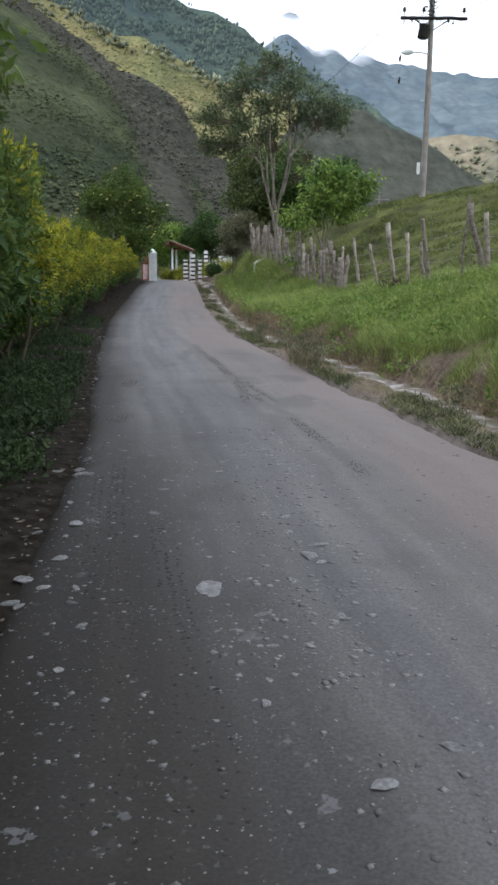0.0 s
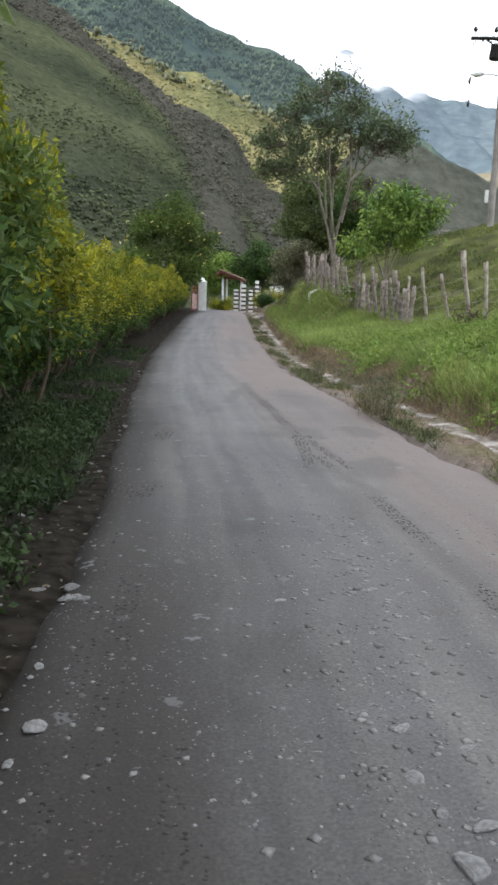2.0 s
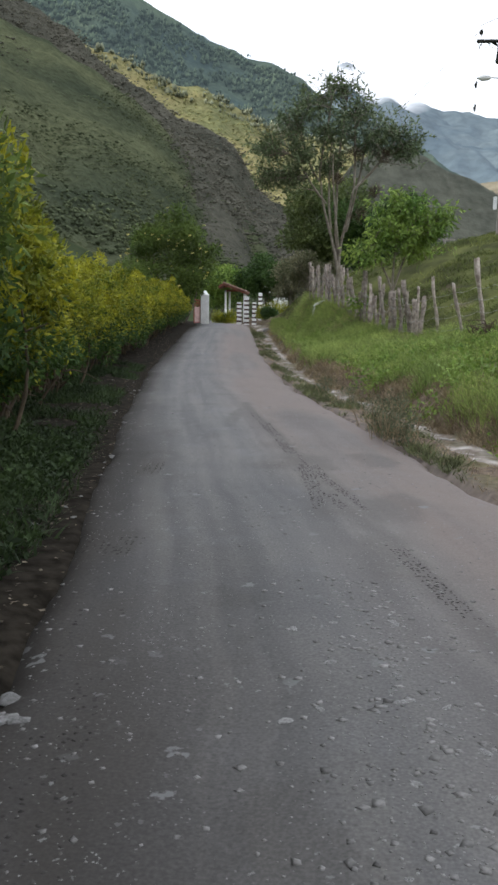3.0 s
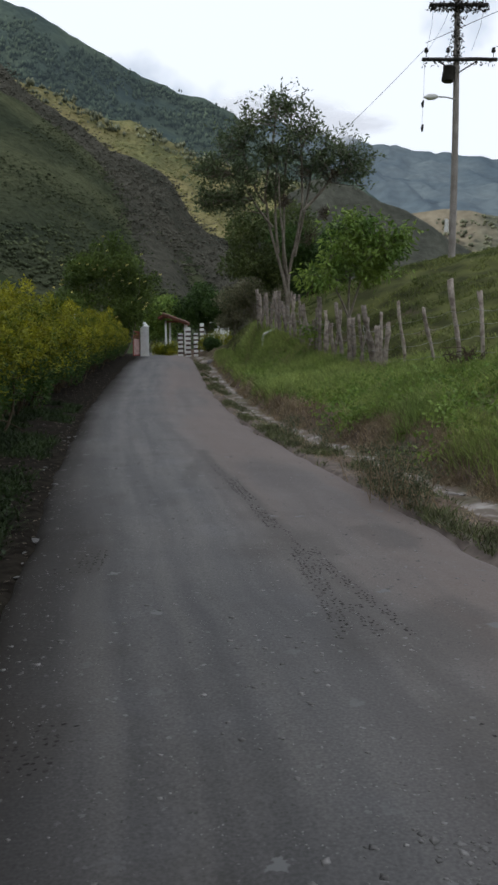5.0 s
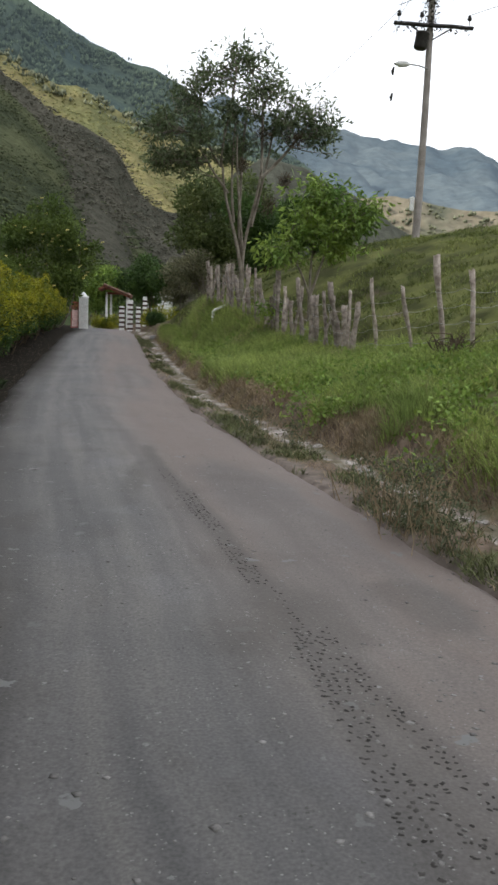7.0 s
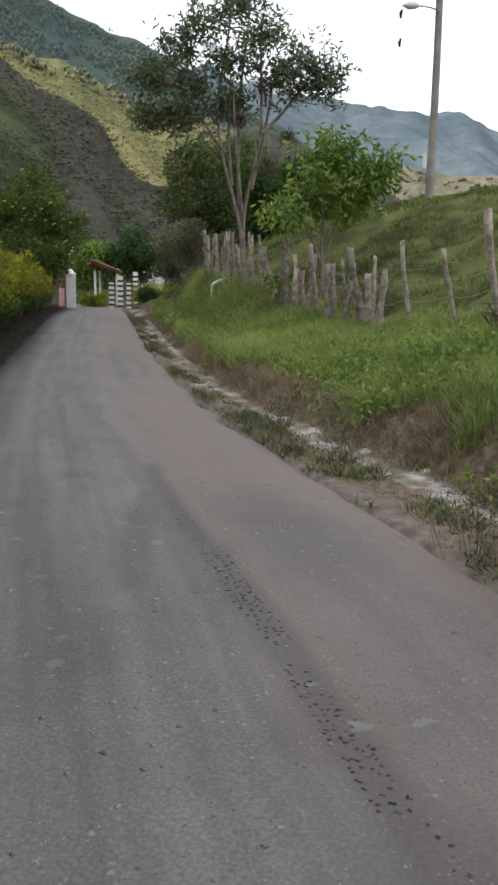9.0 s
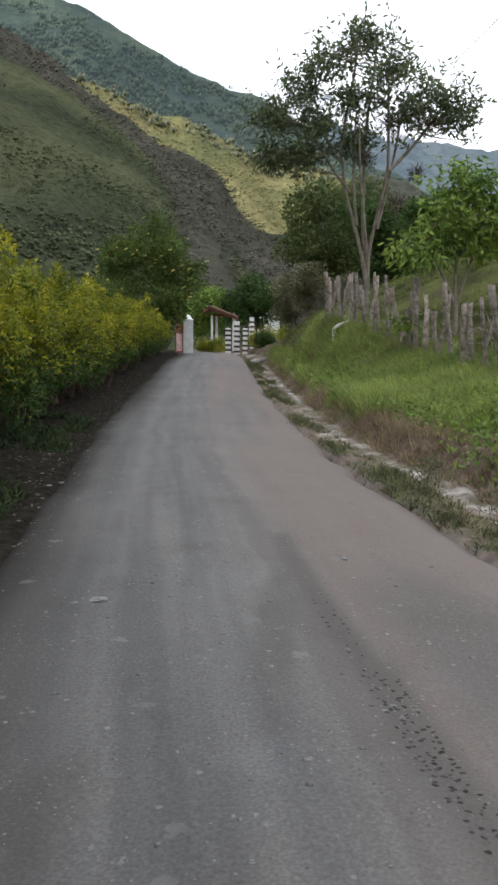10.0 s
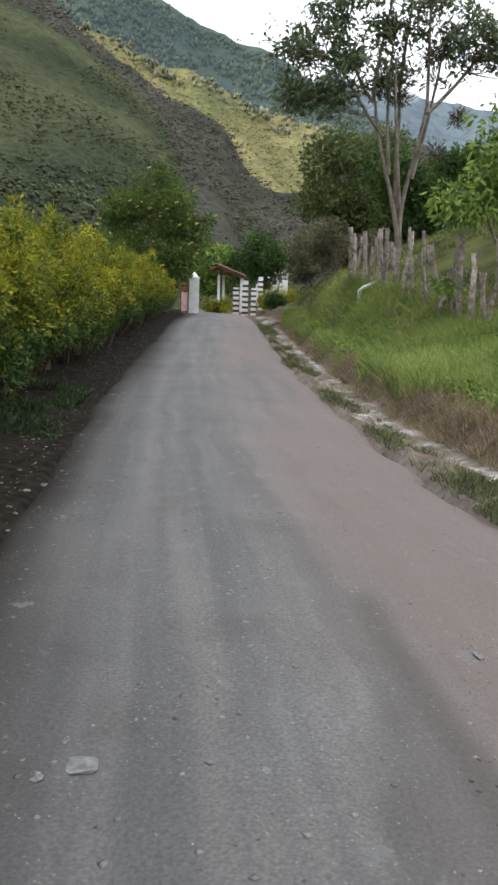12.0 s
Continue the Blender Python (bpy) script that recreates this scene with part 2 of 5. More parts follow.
def ground_z(x, y):
    x, y = np.asarray(x, float), np.asarray(y, float)
    xl, xr, zr, zf, xf = road_left(y), road_right(y), road_z(y), fence_z(y), fence_x(y)
    u, v = x - xr, x - xf
    wob = 0.25 * (fbm(y * 0.8, x * 0.2, 3, 5) - 0.5)
    uu = u + wob + 0.45 * ease((y - 18) / 6)
    # verge, drain, eroded lip, grass bank up to the fence
    drain = -0.15 * ease((uu - 0.55) / 0.3) * (1 - ease((uu - 1.35) / 0.25))
    lip = 0.22 * ease((uu - 1.42) / 0.3)
    bank_t = np.clip((u - 1.7) / np.maximum(xf - xr - 1.7, 0.5), 0, 1)
    right = zr + 0.03 + drain + lip + (zf - zr - 0.25) * bank_t ** 0.85 * (u > 1.7)
    rise = 3.15 * (1 - np.exp(-np.maximum(v, 0) / 10 * 1.5)) / (1 - math.exp(-1.5))
    rise = rise * (1 - ease((y - 43) / 16)) * (1 - 0.9 * ease((v - 14) / 60))
    hump = 0.42 * (fbm(x * 0.55, y * 0.55, 3, 9) - 0.5) * ease(v / 1.5) + 0.12 * (fbm(x * 1.6, y * 1.6, 3, 8) - 0.5) * ease(u / 2) + 0.10 * (fbm(x * 5, y * 3.5, 3, 10) - 0.5) * ease((uu - 0.3) / 0.3) * (1 - ease((uu - 2.4) / 0.6))
    right = right + rise + hump - 6 * ease((v - 30) / 120)
    w = xl - x
    left = zr - 0.015 + 0.10 * ease(w / 1.0) + 0.1 * (fbm(x * 1.3, y * 1.3, 3, 3) - 0.5) * ease(w) - 0.5 * ease((w - 2.5) / 8) - 2 * ease((w - 30) / 100)
    mid = zr - 0.06
    z = np.where(u > 0, right, np.where(w > 0, left, mid))
    far = ease((np.hypot(x, y - 20) - 70) / 150)
    return z * (1 - far) - 5 * far


# ---------------------------------------------------------------- ground and road
def ground_material():
    m = bpy.data.materials.new("turf_soil_and_drain")
    m.use_nodes = True
    n, l = m.node_tree.nodes, m.node_tree.links
    b = n["Principled BSDF"]
    b.inputs["Roughness"].default_value = 1.0
    b.inputs["Specular IOR Level"].default_value = 0.02
    tc, vc, sep = n.new("ShaderNodeTexCoord"), n.new("ShaderNodeVertexColor"), n.new("ShaderNodeSeparateColor")
    vc.layer_name = "cover"
    l.new(vc.outputs["Color"], sep.inputs["Color"])

    def two(scale, a, c, lo=0.35, hi=0.65):
        t, r = n.new("ShaderNodeTexNoise"), n.new("ShaderNodeValToRGB")
        t.inputs["Scale"].default_value, t.inputs["Detail"].default_value = scale, 7
        r.color_ramp.elements[0].position, r.color_ramp.elements[1].position = lo, hi
        r.color_ramp.elements[0].color, r.color_ramp.elements[1].color = (*a, 1), (*c, 1)
        l.new(tc.outputs["Object"], t.inputs["Vector"])
        l.new(t.outputs["Fac"], r.inputs["Fac"])
        return r.outputs["Color"], t.outputs["Fac"]

    def mix(fac, a, c):
        x = n.new("ShaderNodeMix")
        x.data_type = "RGBA"
        l.new(fac, x.inputs[0])
        l.new(a, x.inputs[6])
        l.new(c, x.inputs[7])
        return x.outputs[2]
    turf, _ = two(1.1, (0.048, 0.052, 0.022), (0.13, 0.138, 0.05))
    brown, fine = two(9, (0.075, 0.056, 0.042), (0.20, 0.152, 0.116))
    # dark soil under the hedge, taken nearly black to hold the hedge's shade
    humus_in_shade, _ = two(9, (0.012, 0.010, 0.008), (0.032, 0.027, 0.021))
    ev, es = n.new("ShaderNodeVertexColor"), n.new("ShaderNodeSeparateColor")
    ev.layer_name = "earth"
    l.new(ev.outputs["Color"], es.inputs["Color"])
    soil = mix(es.outputs["Red"], brown, humus_in_shade)
    pale, _ = two(5, (0.19, 0.16, 0.135), (0.47, 0.43, 0.395), 0.42, 0.6)
    c = mix(sep.outputs["Red"], turf, soil)
    c = mix(sep.outputs["Green"], c, pale)
    dusty, _ = two(6, (0.11, 0.09, 0.077), (0.20, 0.165, 0.143))
    c = mix(sep.outputs["Blue"], c, dusty)
    l.new(c, b.inputs["Base Color"])
    bp = n.new("ShaderNodeBump")
    bp.inputs["Strength"].default_value, bp.inputs["Distance"].default_value = 0.5, 0.02
    l.new(fine, bp.inputs["Height"])
    l.new(bp.outputs["Normal"], b.inputs["Normal"])
    return m


def build_ground():
    near_u = np.concatenate([np.arange(-9, -3.2, 0.3), np.arange(-3.2, 6, 0.09), np.arange(6, 22, 0.35)])
    far = np.array([23, 25, 28, 32, 38, 46, 60, 80, 110, 160, 240, 400, 800, 1600, 3500.0])
    us = np.concatenate([-far[::-1] + 10, near_u, far])
    ys = np.concatenate([-far[::-1] - 5, np.arange(-26, -4, 2.0), np.arange(-4, 2, 0.5), np.arange(2, 30, 0.11), np.arange(30, 70, 0.3), far + 48])
    uu, yy = np.meshgrid(us, ys)
    xx = uu + 0.5 * (road_left(yy) + road_right(yy)) + 1.0
    v = np.stack([xx, yy, ground_z(xx, yy)], -1).reshape(-1, 3)
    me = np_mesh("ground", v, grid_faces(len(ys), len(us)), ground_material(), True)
    x, y = v[:, 0], v[:, 1]
    u, w = x - road_right(y), road_left(y) - x
    wob = 0.25 * (fbm(y * 0.8, x * 0.2, 3, 5) - 0.5) + 0.45 * ease((y - 18) / 6)
    nz = fbm(x * 1.7, y * 1.1, 4, 61)
    nz2 = fbm(x * 3.1, y * 2.3, 3, 62)
    soil = ease((u + wob + 0.1) / 0.2) * (1 - ease((u + wob - 1.4 - 0.7 * nz) / 0.3)) * (0.6 + 0.45 * (nz2 > 0.45))
    soil = np.maximum(soil, (u < 0.05) * (w < 2.4) * 1.0)
    soil = np.maximum(soil, ease((nz - 0.62) / 0.1) * 0.6 * (u > 1.5) * (u < 6))
    pale = ease((u + wob - 0.6) / 0.25) * (1 - ease((u + wob - 1.22) / 0.18)) * ease((nz - 0.26) / 0.14) * (0.28 + 0.6 * ease((nz2 - 0.42) / 0.14))
    c = np.zeros((len(v), 4), np.float32)
    c[:, 2] = np.clip((1 - ease((u + 0.9 * (nz - 0.5) - 0.02) / 0.3)), 0, 1) * (u > -0.3) * (y < 60)
    c[:, 0], c[:, 1], c[:, 3] = np.clip(soil, 0, 1), np.clip(pale, 0, 1) * (y < 60), 1
    # mask of the left side, where the soil colour includes hedge shade
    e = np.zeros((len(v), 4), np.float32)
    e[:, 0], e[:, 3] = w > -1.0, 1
    me.color_attributes.new("earth", "FLOAT_COLOR", "POINT").data.foreach_set("color", e.ravel())
    me.color_attributes.new("cover", "FLOAT_COLOR", "POINT").data.foreach_set("color", c.ravel())
    return tagged(new("ground", me), "grassy earth ground with eroded roadside bank and pasture", "ground", kind="structure")


def road_material():
    m = bpy.data.materials.new("packed_grey_dirt")
    m.use_nodes = True
    n, l = m.node_tree.nodes, m.node_tree.links
    b = n["Principled BSDF"]
    b.inputs["Roughness"].default_value = 0.75
    tc = n.new("ShaderNodeTexCoord")
    mp = n.new("ShaderNodeMapping")
    mp.inputs["Scale"].default_value = (1.3, 0.06, 1.0)

    def tex(scale, detail, vec):
        t = n.new("ShaderNodeTexNoise")
        t.inputs["Scale"].default_value, t.inputs["Detail"].default_value = scale, detail
        l.new(vec, t.inputs["Vector"])
        return t.outputs["Fac"]

    def ramp(fac, stops):
        r = n.new("ShaderNodeValToRGB")
        while len(r.color_ramp.elements) < len(stops):
            r.color_ramp.elements.new(0.5)
        for e, (p, c) in zip(r.color_ramp.elements, stops):
            e.position, e.color = p, (*c, 1)
        l.new(fac, r.inputs["Fac"])
        return r.outputs["Color"]

    def mix(kind, fac, a, c):
        x = n.new("ShaderNodeMix")
        x.data_type, x.blend_type = "RGBA", kind
        x.inputs[0].default_value = fac
        l.new(a, x.inputs[6])
        l.new(c, x.inputs[7])
        return x.outputs[2]
    lane = n.new("ShaderNodeAttribute")
    lane.attribute_name = "lane"
    l.new(lane.outputs["Vector"], mp.inputs["Vector"])
    streak = ramp(tex(2.6, 9, mp.outputs["Vector"]), [(0.36, (0.084, 0.081, 0.079)), (0.5, (0.105, 0.100, 0.097)), (0.64, (0.128, 0.121, 0.114))])
    patch = ramp(tex(0.55, 5, tc.outputs["Object"]), [(0.35, (0.86, 0.86, 0.87)), (0.65, (1.1, 1.08, 1.06))])
    mud = ramp(tex(1.5, 9, tc.outputs["Object"]), [(0.34, (0.86, 0.85, 0.83)), (0.43, (1, 1, 1)), (0.58, (1, 1, 1)), (0.68, (1.1, 1.11, 1.14))])
    grain = ramp(tex(70, 9, tc.outputs["Object"]), [(0.3, (0.82, 0.82, 0.82)), (0.7, (1.16, 1.16, 1.16))])

    def chips(scale, share, tone):
        """Flush chips of stone: round cells that only a few of the pieces fill."""
        vo, near, pick, both = n.new("ShaderNodeTexVoronoi"), n.new("ShaderNodeMapRange"), n.new("ShaderNodeMapRange"), n.new("ShaderNodeMath")
        warp, add = n.new("ShaderNodeTexNoise"), n.new("ShaderNodeVectorMath")
        warp.inputs["Scale"].default_value, warp.inputs["Detail"].default_value = scale * 2.5, 3
        add.operation = "MULTIPLY_ADD"
        add.inputs[1].default_value = (1.1 / scale,) * 3
        l.new(tc.outputs["Object"], warp.inputs["Vector"])
        l.new(warp.outputs["Color"], add.inputs[0])
        l.new(tc.outputs["Object"], add.inputs[2])
        vo.inputs["Scale"].default_value = scale
        l.new(add.outputs["Vector"], vo.inputs["Vector"])
        near.inputs["From Min"].default_value, near.inputs["From Max"].default_value = 0.36, 0.28
        pick.inputs["From Min"].default_value, pick.inputs["From Max"].default_value = 1 - share, 1 - share * 0.4
        sp = n.new("ShaderNodeSeparateColor")
        l.new(vo.outputs["Color"], sp.inputs["Color"])
        l.new(vo.outputs["Distance"], near.inputs["Value"])
        l.new(sp.outputs["Red"], pick.inputs["Value"])
        both.operation = "MULTIPLY"
        l.new(near.outputs["Result"], both.inputs[0])
        l.new(pick.outputs["Result"], both.inputs[1])
        x = n.new("ShaderNodeMix")
        x.data_type = "RGBA"
        x.inputs[7].default_value = (*tone, 1)
        gate, lot = n.new("ShaderNodeMapRange"), n.new("ShaderNodeMath")
        gate.inputs["From Min"].default_value, gate.inputs["From Max"].default_value = 0.42, 0.58
        l.new(tex(1.1 + scale * 0.01, 4, tc.outputs["Object"]), gate.inputs["Value"])
        lot.operation = "MULTIPLY"
        l.new(both.outputs["Value"], lot.inputs[0])
        l.new(gate.outputs["Result"], lot.inputs[1])
        l.new(lot.outputs["Value"], x.inputs[0])
        return x
    edge = n.new("ShaderNodeVertexColor")
    edge.layer_name = "dust"
    col = mix("MULTIPLY", 1.0, streak, patch)
    col = mix("MULTIPLY", 1.0, col, mud)
    col = mix("MULTIPLY", 1.0, col, grain)
    dust = n.new("ShaderNodeMix")
    dust.data_type = "RGBA"
    dust.inputs[7].default_value = (0.162, 0.123, 0.104, 1)
    sep = n.new("ShaderNodeSeparateColor")
    l.new(edge.outputs["Color"], sep.inputs["Color"])
    l.new(sep.outputs["Red"], dust.inputs[0])
    l.new(col, dust.inputs[6])
    soil = n.new("ShaderNodeMix")
    soil.data_type = "RGBA"
    # matches the soil under the hedge, its painted shade included
    soil.inputs[7].default_value = (0.030, 0.026, 0.022, 1)
    l.new(sep.outputs["Green"], soil.inputs[0])
    gl = n.new("ShaderNodeMapRange")
    gl.inputs["To Min"].default_value, gl.inputs["To Max"].default_value = 0.38, 0.02
    l.new(sep.outputs["Green"], gl.inputs["Value"])
    l.new(gl.outputs["Result"], b.inputs["Specular IOR Level"])
    l.new(dust.outputs[2], soil.inputs[6])
    wet = n.new("ShaderNodeMix")
    wet.data_type = "RGBA"
    wet.inputs[7].default_value = (0.052, 0.046, 0.040, 1)
    l.new(sep.outputs["Blue"], wet.inputs[0])
    l.new(soil.outputs[2], wet.inputs[6])
    final = mix("MULTIPLY", 0.6, wet.outputs[2], grain)
    for scale, share, tone in ((75, 0.09, (0.22, 0.213, 0.205)), (30, 0.06, (0.19, 0.186, 0.18)), (50, 0.09, (0.05, 0.047, 0.043)), (8, 0.07, (0.145, 0.142, 0.139))):
        x = chips(scale, share, tone)
        l.new(final, x.inputs[6])
        final = x.outputs[2]
    l.new(final, b.inputs["Base Color"])
    bp = n.new("ShaderNodeBump")
    bp.inputs["Strength"].default_value, bp.inputs["Distance"].default_value = 0.2, 0.01
    l.new(tex(24, 12, tc.outputs["Object"]), bp.inputs["Height"])
    l.new(bp.outputs["Normal"], b.inputs["Normal"])
    return m


def ragged_left(y):
    return 0.2 * (fbm(y * 0.9, y * 0 + 3, 4, 41) - 0.5)


def ragged_right(y):
    return 0.35 * (fbm(y * 0.9, y * 0 + 8, 4, 43) - 0.5)


def road_surface(x, y):
    xl, xr = road_left(y), road_right(y)
    s = (x - xl) / (xr - xl)
    s = s - (ragged_left(y) * (1 - s) + ragged_right(y) * s) / (xr - xl)
    crown = 0.05 * (1 - (2 * s - 1) ** 2)
    ruts = -0.025 * (np.exp(-((s - 0.25) / 0.09) ** 2) + np.exp(-((s - 0.68) / 0.1) ** 2))
    bumps = 0.014 * (fbm(x * 1.1, y * 0.35, 4, 21) - 0.5) + 0.006 * (fbm(x * 7, y * 4, 3, 31) - 0.5)
    off = np.maximum(-s, s - 1) * (xr - xl)
    return road_z(y) + crown + ruts + bumps - 0.35 * ease((off + 0.06) / 0.5) * (off > -0.06)


# wheel tracks: the line as (y, x), the tread rows beside it, the spacing of the marks
TRACKS = [([(6.3, 0.94), (7.03, 0.81), (7.72, 0.67), (8.86, 0.46), (10.46, 0.02)], (-0.05, -0.02, 0.015, 0.05), 0.035),
          ([(9.6, 0.02), (11.04, -0.1), (11.66, -0.14), (12.33, -0.28), (13.74, -0.51), (15.0, -0.75)], (-0.06, -0.025, 0.015, 0.05), 0.034),
          ([(9.6, 0.45), (10.61, 0.16), (11.2, 0.02), (12.2, -0.12)], (-0.03, 0.0, 0.035), 0.04),
          ([(14.2, -0.62), (15.35, -0.83), (16.22, -0.99), (17.5, -1.2)], (-0.04, 0.03), 0.07),
          ([(2.0, 0.08), (2.5, 0.0), (3.4, -0.2), (4.6, -0.42)], (-0.03, 0.03), 0.035),
          ([(2.0, -0.1), (2.82, -0.16), (3.37, -0.24), (5.0, -0.55)], (-0.03, 0.02), 0.035),
          ([(2.0, -0.28), (2.81, -0.39), (3.22, -0.46), (5.2, -0.82), (7.5, -1.15)], (-0.16, -0.11, -0.04, 0.0, 0.05), 0.035),
          ([(8.5, -1.4), (8.9, -1.46)], (-0.2, -0.15, -0.1, -0.05, 0.0, 0.05, 0.1, 0.15, 0.2), 0.04),
          ([(11.2, -1.66), (11.8, -1.74)], (-0.18, -0.13, -0.08, -0.03, 0.02, 0.07, 0.12), 0.04)]
# damp patches lying on the road: x, y, half width, half length
DAMP = [(0.62, 10.1, 0.28, 0.5), (0.35, 8.7, 0.2, 0.8), (-0.2, 12.0, 0.35, 0.9), (0.6, 12.2, 0.3, 0.5), (-1.9, 13.9, 0.25, 0.5), (-0.9, 6.2, 0.3, 0.7), (-1.2, 15.6, 0.12, 1.4)]


def build_road():
    ys = np.concatenate([np.arange(-60, -3, 1.5), np.arange(-3, 26, 0.07), np.arange(26, 62, 0.25), np.arange(62, 112, 2)])
    ss = np.linspace(-0.12, 1.12, 72)
    S, Y = np.meshgrid(ss, ys)
    xl, xr = road_left(Y), road_right(Y)
    X = xl + S * (xr - xl) + ragged_left(Y) * (1 - S) + ragged_right(Y) * S
    v = np.stack([X, Y, road_surface(X, Y)], -1).reshape(-1, 3)
    me = np_mesh("road", v, grid_faces(len(ys), len(ss)), road_material(), True)
    c = np.zeros((len(v), 4), np.float32)
    s = S.ravel()
    blot = fbm(s * 5, v[:, 1] * 0.2, 4, 51)
    c[:, 0] = np.clip(ease((s - 0.42) / 0.35) * np.maximum((0.35 + 0.65 * ease((blot - 0.26) / 0.4)), ease((s - 0.85) / 0.1)), 0, 0.72)
    c[:, 1] = np.clip(0.95 * ease((0.27 - s + 0.2 * (fbm(s * 3, v[:, 1] * 0.12, 3, 57) - 0.5)) / 0.27), 0, 1)
    # near left darkened: the hedge's shade painted in with the soil tone
    hedge_shade = (1 - ease((v[:, 1] + 6 * blot - 3.5) / 13)) * (1 - ease((s - 0.1 - 0.2 * (blot - 0.5)) / 0.42))
    c[:, 1] = np.maximum(c[:, 1], np.clip(hedge_shade, 0, 1))
    wet = np.zeros(len(v))
    for line, rows, gap in TRACKS:
        d = np.abs(v[:, 0] - curve(*line, soft=1.0)(v[:, 1]))
        on = ease((v[:, 1] - line[0][0] + 0.3) / 0.4) * (1 - ease((v[:, 1] - line[-1][0]) / 0.4))
        wet = np.maximum(wet, 0.75 * on * (1 - ease((d - max(rows) * 0.6) / 0.12)) * (0.35 + 0.9 * blot))
    for px, py, rx, ry in DAMP:
        d = np.hypot((v[:, 0] - px) / rx, (v[:, 1] - py) / ry) + 1.1 * (fbm(v[:, 0] * 3, v[:, 1] * 2, 3, 63) - 0.5)
        wet = np.maximum(wet, 0.42 * (1 - ease((d - 0.6) / 0.5)))
    c[:, 2] = np.clip(wet, 0, 1)
    c[:, 3] = 1
    lane = np.stack([s * 4.2, v[:, 1], 0 * s], -1).astype(np.float32)
    me.attributes.new("lane", "FLOAT_VECTOR", "POINT").data.foreach_set("vector", lane.ravel())
    at = me.color_attributes.new("dust", "FLOAT_COLOR", "POINT")
    at.data.foreach_set("color", c.ravel())
    return tagged(new("road", me), "narrow grey packed dirt road with dusty edges", "road", kind="structure")


build_ground()
build_road()


# ---------------------------------------------------------------- mountains
def mountain(name, label, pts, d_near, d_ridge, z_near, mat, seed, rough=1.0, power=1.0, az0=-70, az1=60, step=0.4, rows=60, gully=0.05, soft=1.5):
    """A slope that rises from d_near to a ridge whose height over the horizon is given by compass bearing, and falls behind."""
    el = curve(*pts, soft=soft)
    az = np.arange(az0, az1 + step, step)
    t = np.concatenate([np.linspace(0, 1, rows), np.linspace(1.05, 2.0, 10)])
    A, T = np.meshgrid(az, t)
    D = d_near + (d_ridge - d_near) * np.minimum(T, 1) + (T > 1) * (T - 1) * d_ridge * 0.5
    zr = d_ridge * np.tan(np.radians(el(A))) + 1.5
    front = z_near + (zr - z_near) * np.minimum(T, 1) ** power
    z = np.where(T <= 1, front, zr - (T - 1) * (zr + 10) * 1.0)
    X, Y = D * np.sin(np.radians(A)), D * np.cos(np.radians(A))
    k = d_ridge
    g = np.abs(fbm(A * 0.16 + T * 1.2, T * 1.1 + 5, 4, seed) - 0.5) * 2
    z = z - gully * k * g * np.clip(T * (1.25 - T) * 3, 0, 1) * 0.6
    z = z + rough * 0.012 * k * (fbm(X / (0.025 * k), Y / (0.025 * k), 5, seed + 3) - 0.5) * np.clip(T * 2, 0, 1)
    v = np.stack([X, Y, z], -1).reshape(-1, 3)
    return tagged(new(name, np_mesh(name, v, grid_faces(len(t), len(az)), mat, True)), label, "mountain", kind="structure")


# dark base colours of spur and hillside carry part of their shade
M_spur = material("ravine_shade_tint", (0.10, 0.094, 0.074), (0.064, 0.064, 0.05), 0.045, 0.5, 1.0, 1.0, 3.0)
M_foot = material("hill_pasture_shade_tint", (0.10, 0.108, 0.06), (0.046, 0.055, 0.035), 0.03, 0.5, 1.0, 1.0, 3.0)
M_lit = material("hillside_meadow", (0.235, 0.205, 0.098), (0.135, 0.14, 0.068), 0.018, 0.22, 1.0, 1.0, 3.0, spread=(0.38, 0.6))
# forest and far mountain emit a blue that stands in for haze
M_forest = material("forested_mountain", (0.065, 0.085, 0.055), (0.035, 0.052, 0.045), 0.012, 0.12, 1.0, 1.0, 5.0, haze_glow=(0.36, 0.44, 0.50, 0.08))
M_far = material("hazy_far_mountain", (0.085, 0.105, 0.11), (0.04, 0.058, 0.07), 0.006, 0.05, 1.0, 0.6, 8.0, haze_glow=(0.40, 0.47, 0.56, 0.15))
# in view, the spur's top edge is shaped after the hillside's shade line
SPUR = [(-175, 25), (-150, 30), (-60, 31), (-40, 30), (-30, 25), (-22, 20.5), (-18, 18.3), (-15.7, 17.0), (-14.7, 16.3), (-12.6, 14.6), (-10.6, 13.5), (-8.7, 12.5), (-6.8, 11.6), (-5.0, 10.7), (-4.2, 9.2), (-3.6, 8.4), (-2.2, 7.9), (0, 7.4), (2, 5.6), (6, 1.0), (30, -0.5)]
MEADOW = [(-70, 6), (-40, 16), (-20, 17.6), (-13.2, 16.3), (-10.1, 15.3), (-5.6, 13.7), (-0.9, 12.0), (6, 9.8), (9.65, 7.8), (14.3, 6.4), (20, 4.5), (40, 3)]
FOREST = [(-70, 8), (-40, 22), (-14.2, 20.5), (-10.4, 18.7), (-5.1, 16.5), (-1.5, 14.9), (0.5, 13.6), (3.8, 12.2), (8, 10), (12, 8.3), (20, 6.5), (50, 5)]
# left of view the ridge is unseen, raised to keep sun off the road
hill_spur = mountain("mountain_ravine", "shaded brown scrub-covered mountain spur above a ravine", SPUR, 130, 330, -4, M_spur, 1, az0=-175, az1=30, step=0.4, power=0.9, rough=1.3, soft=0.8)
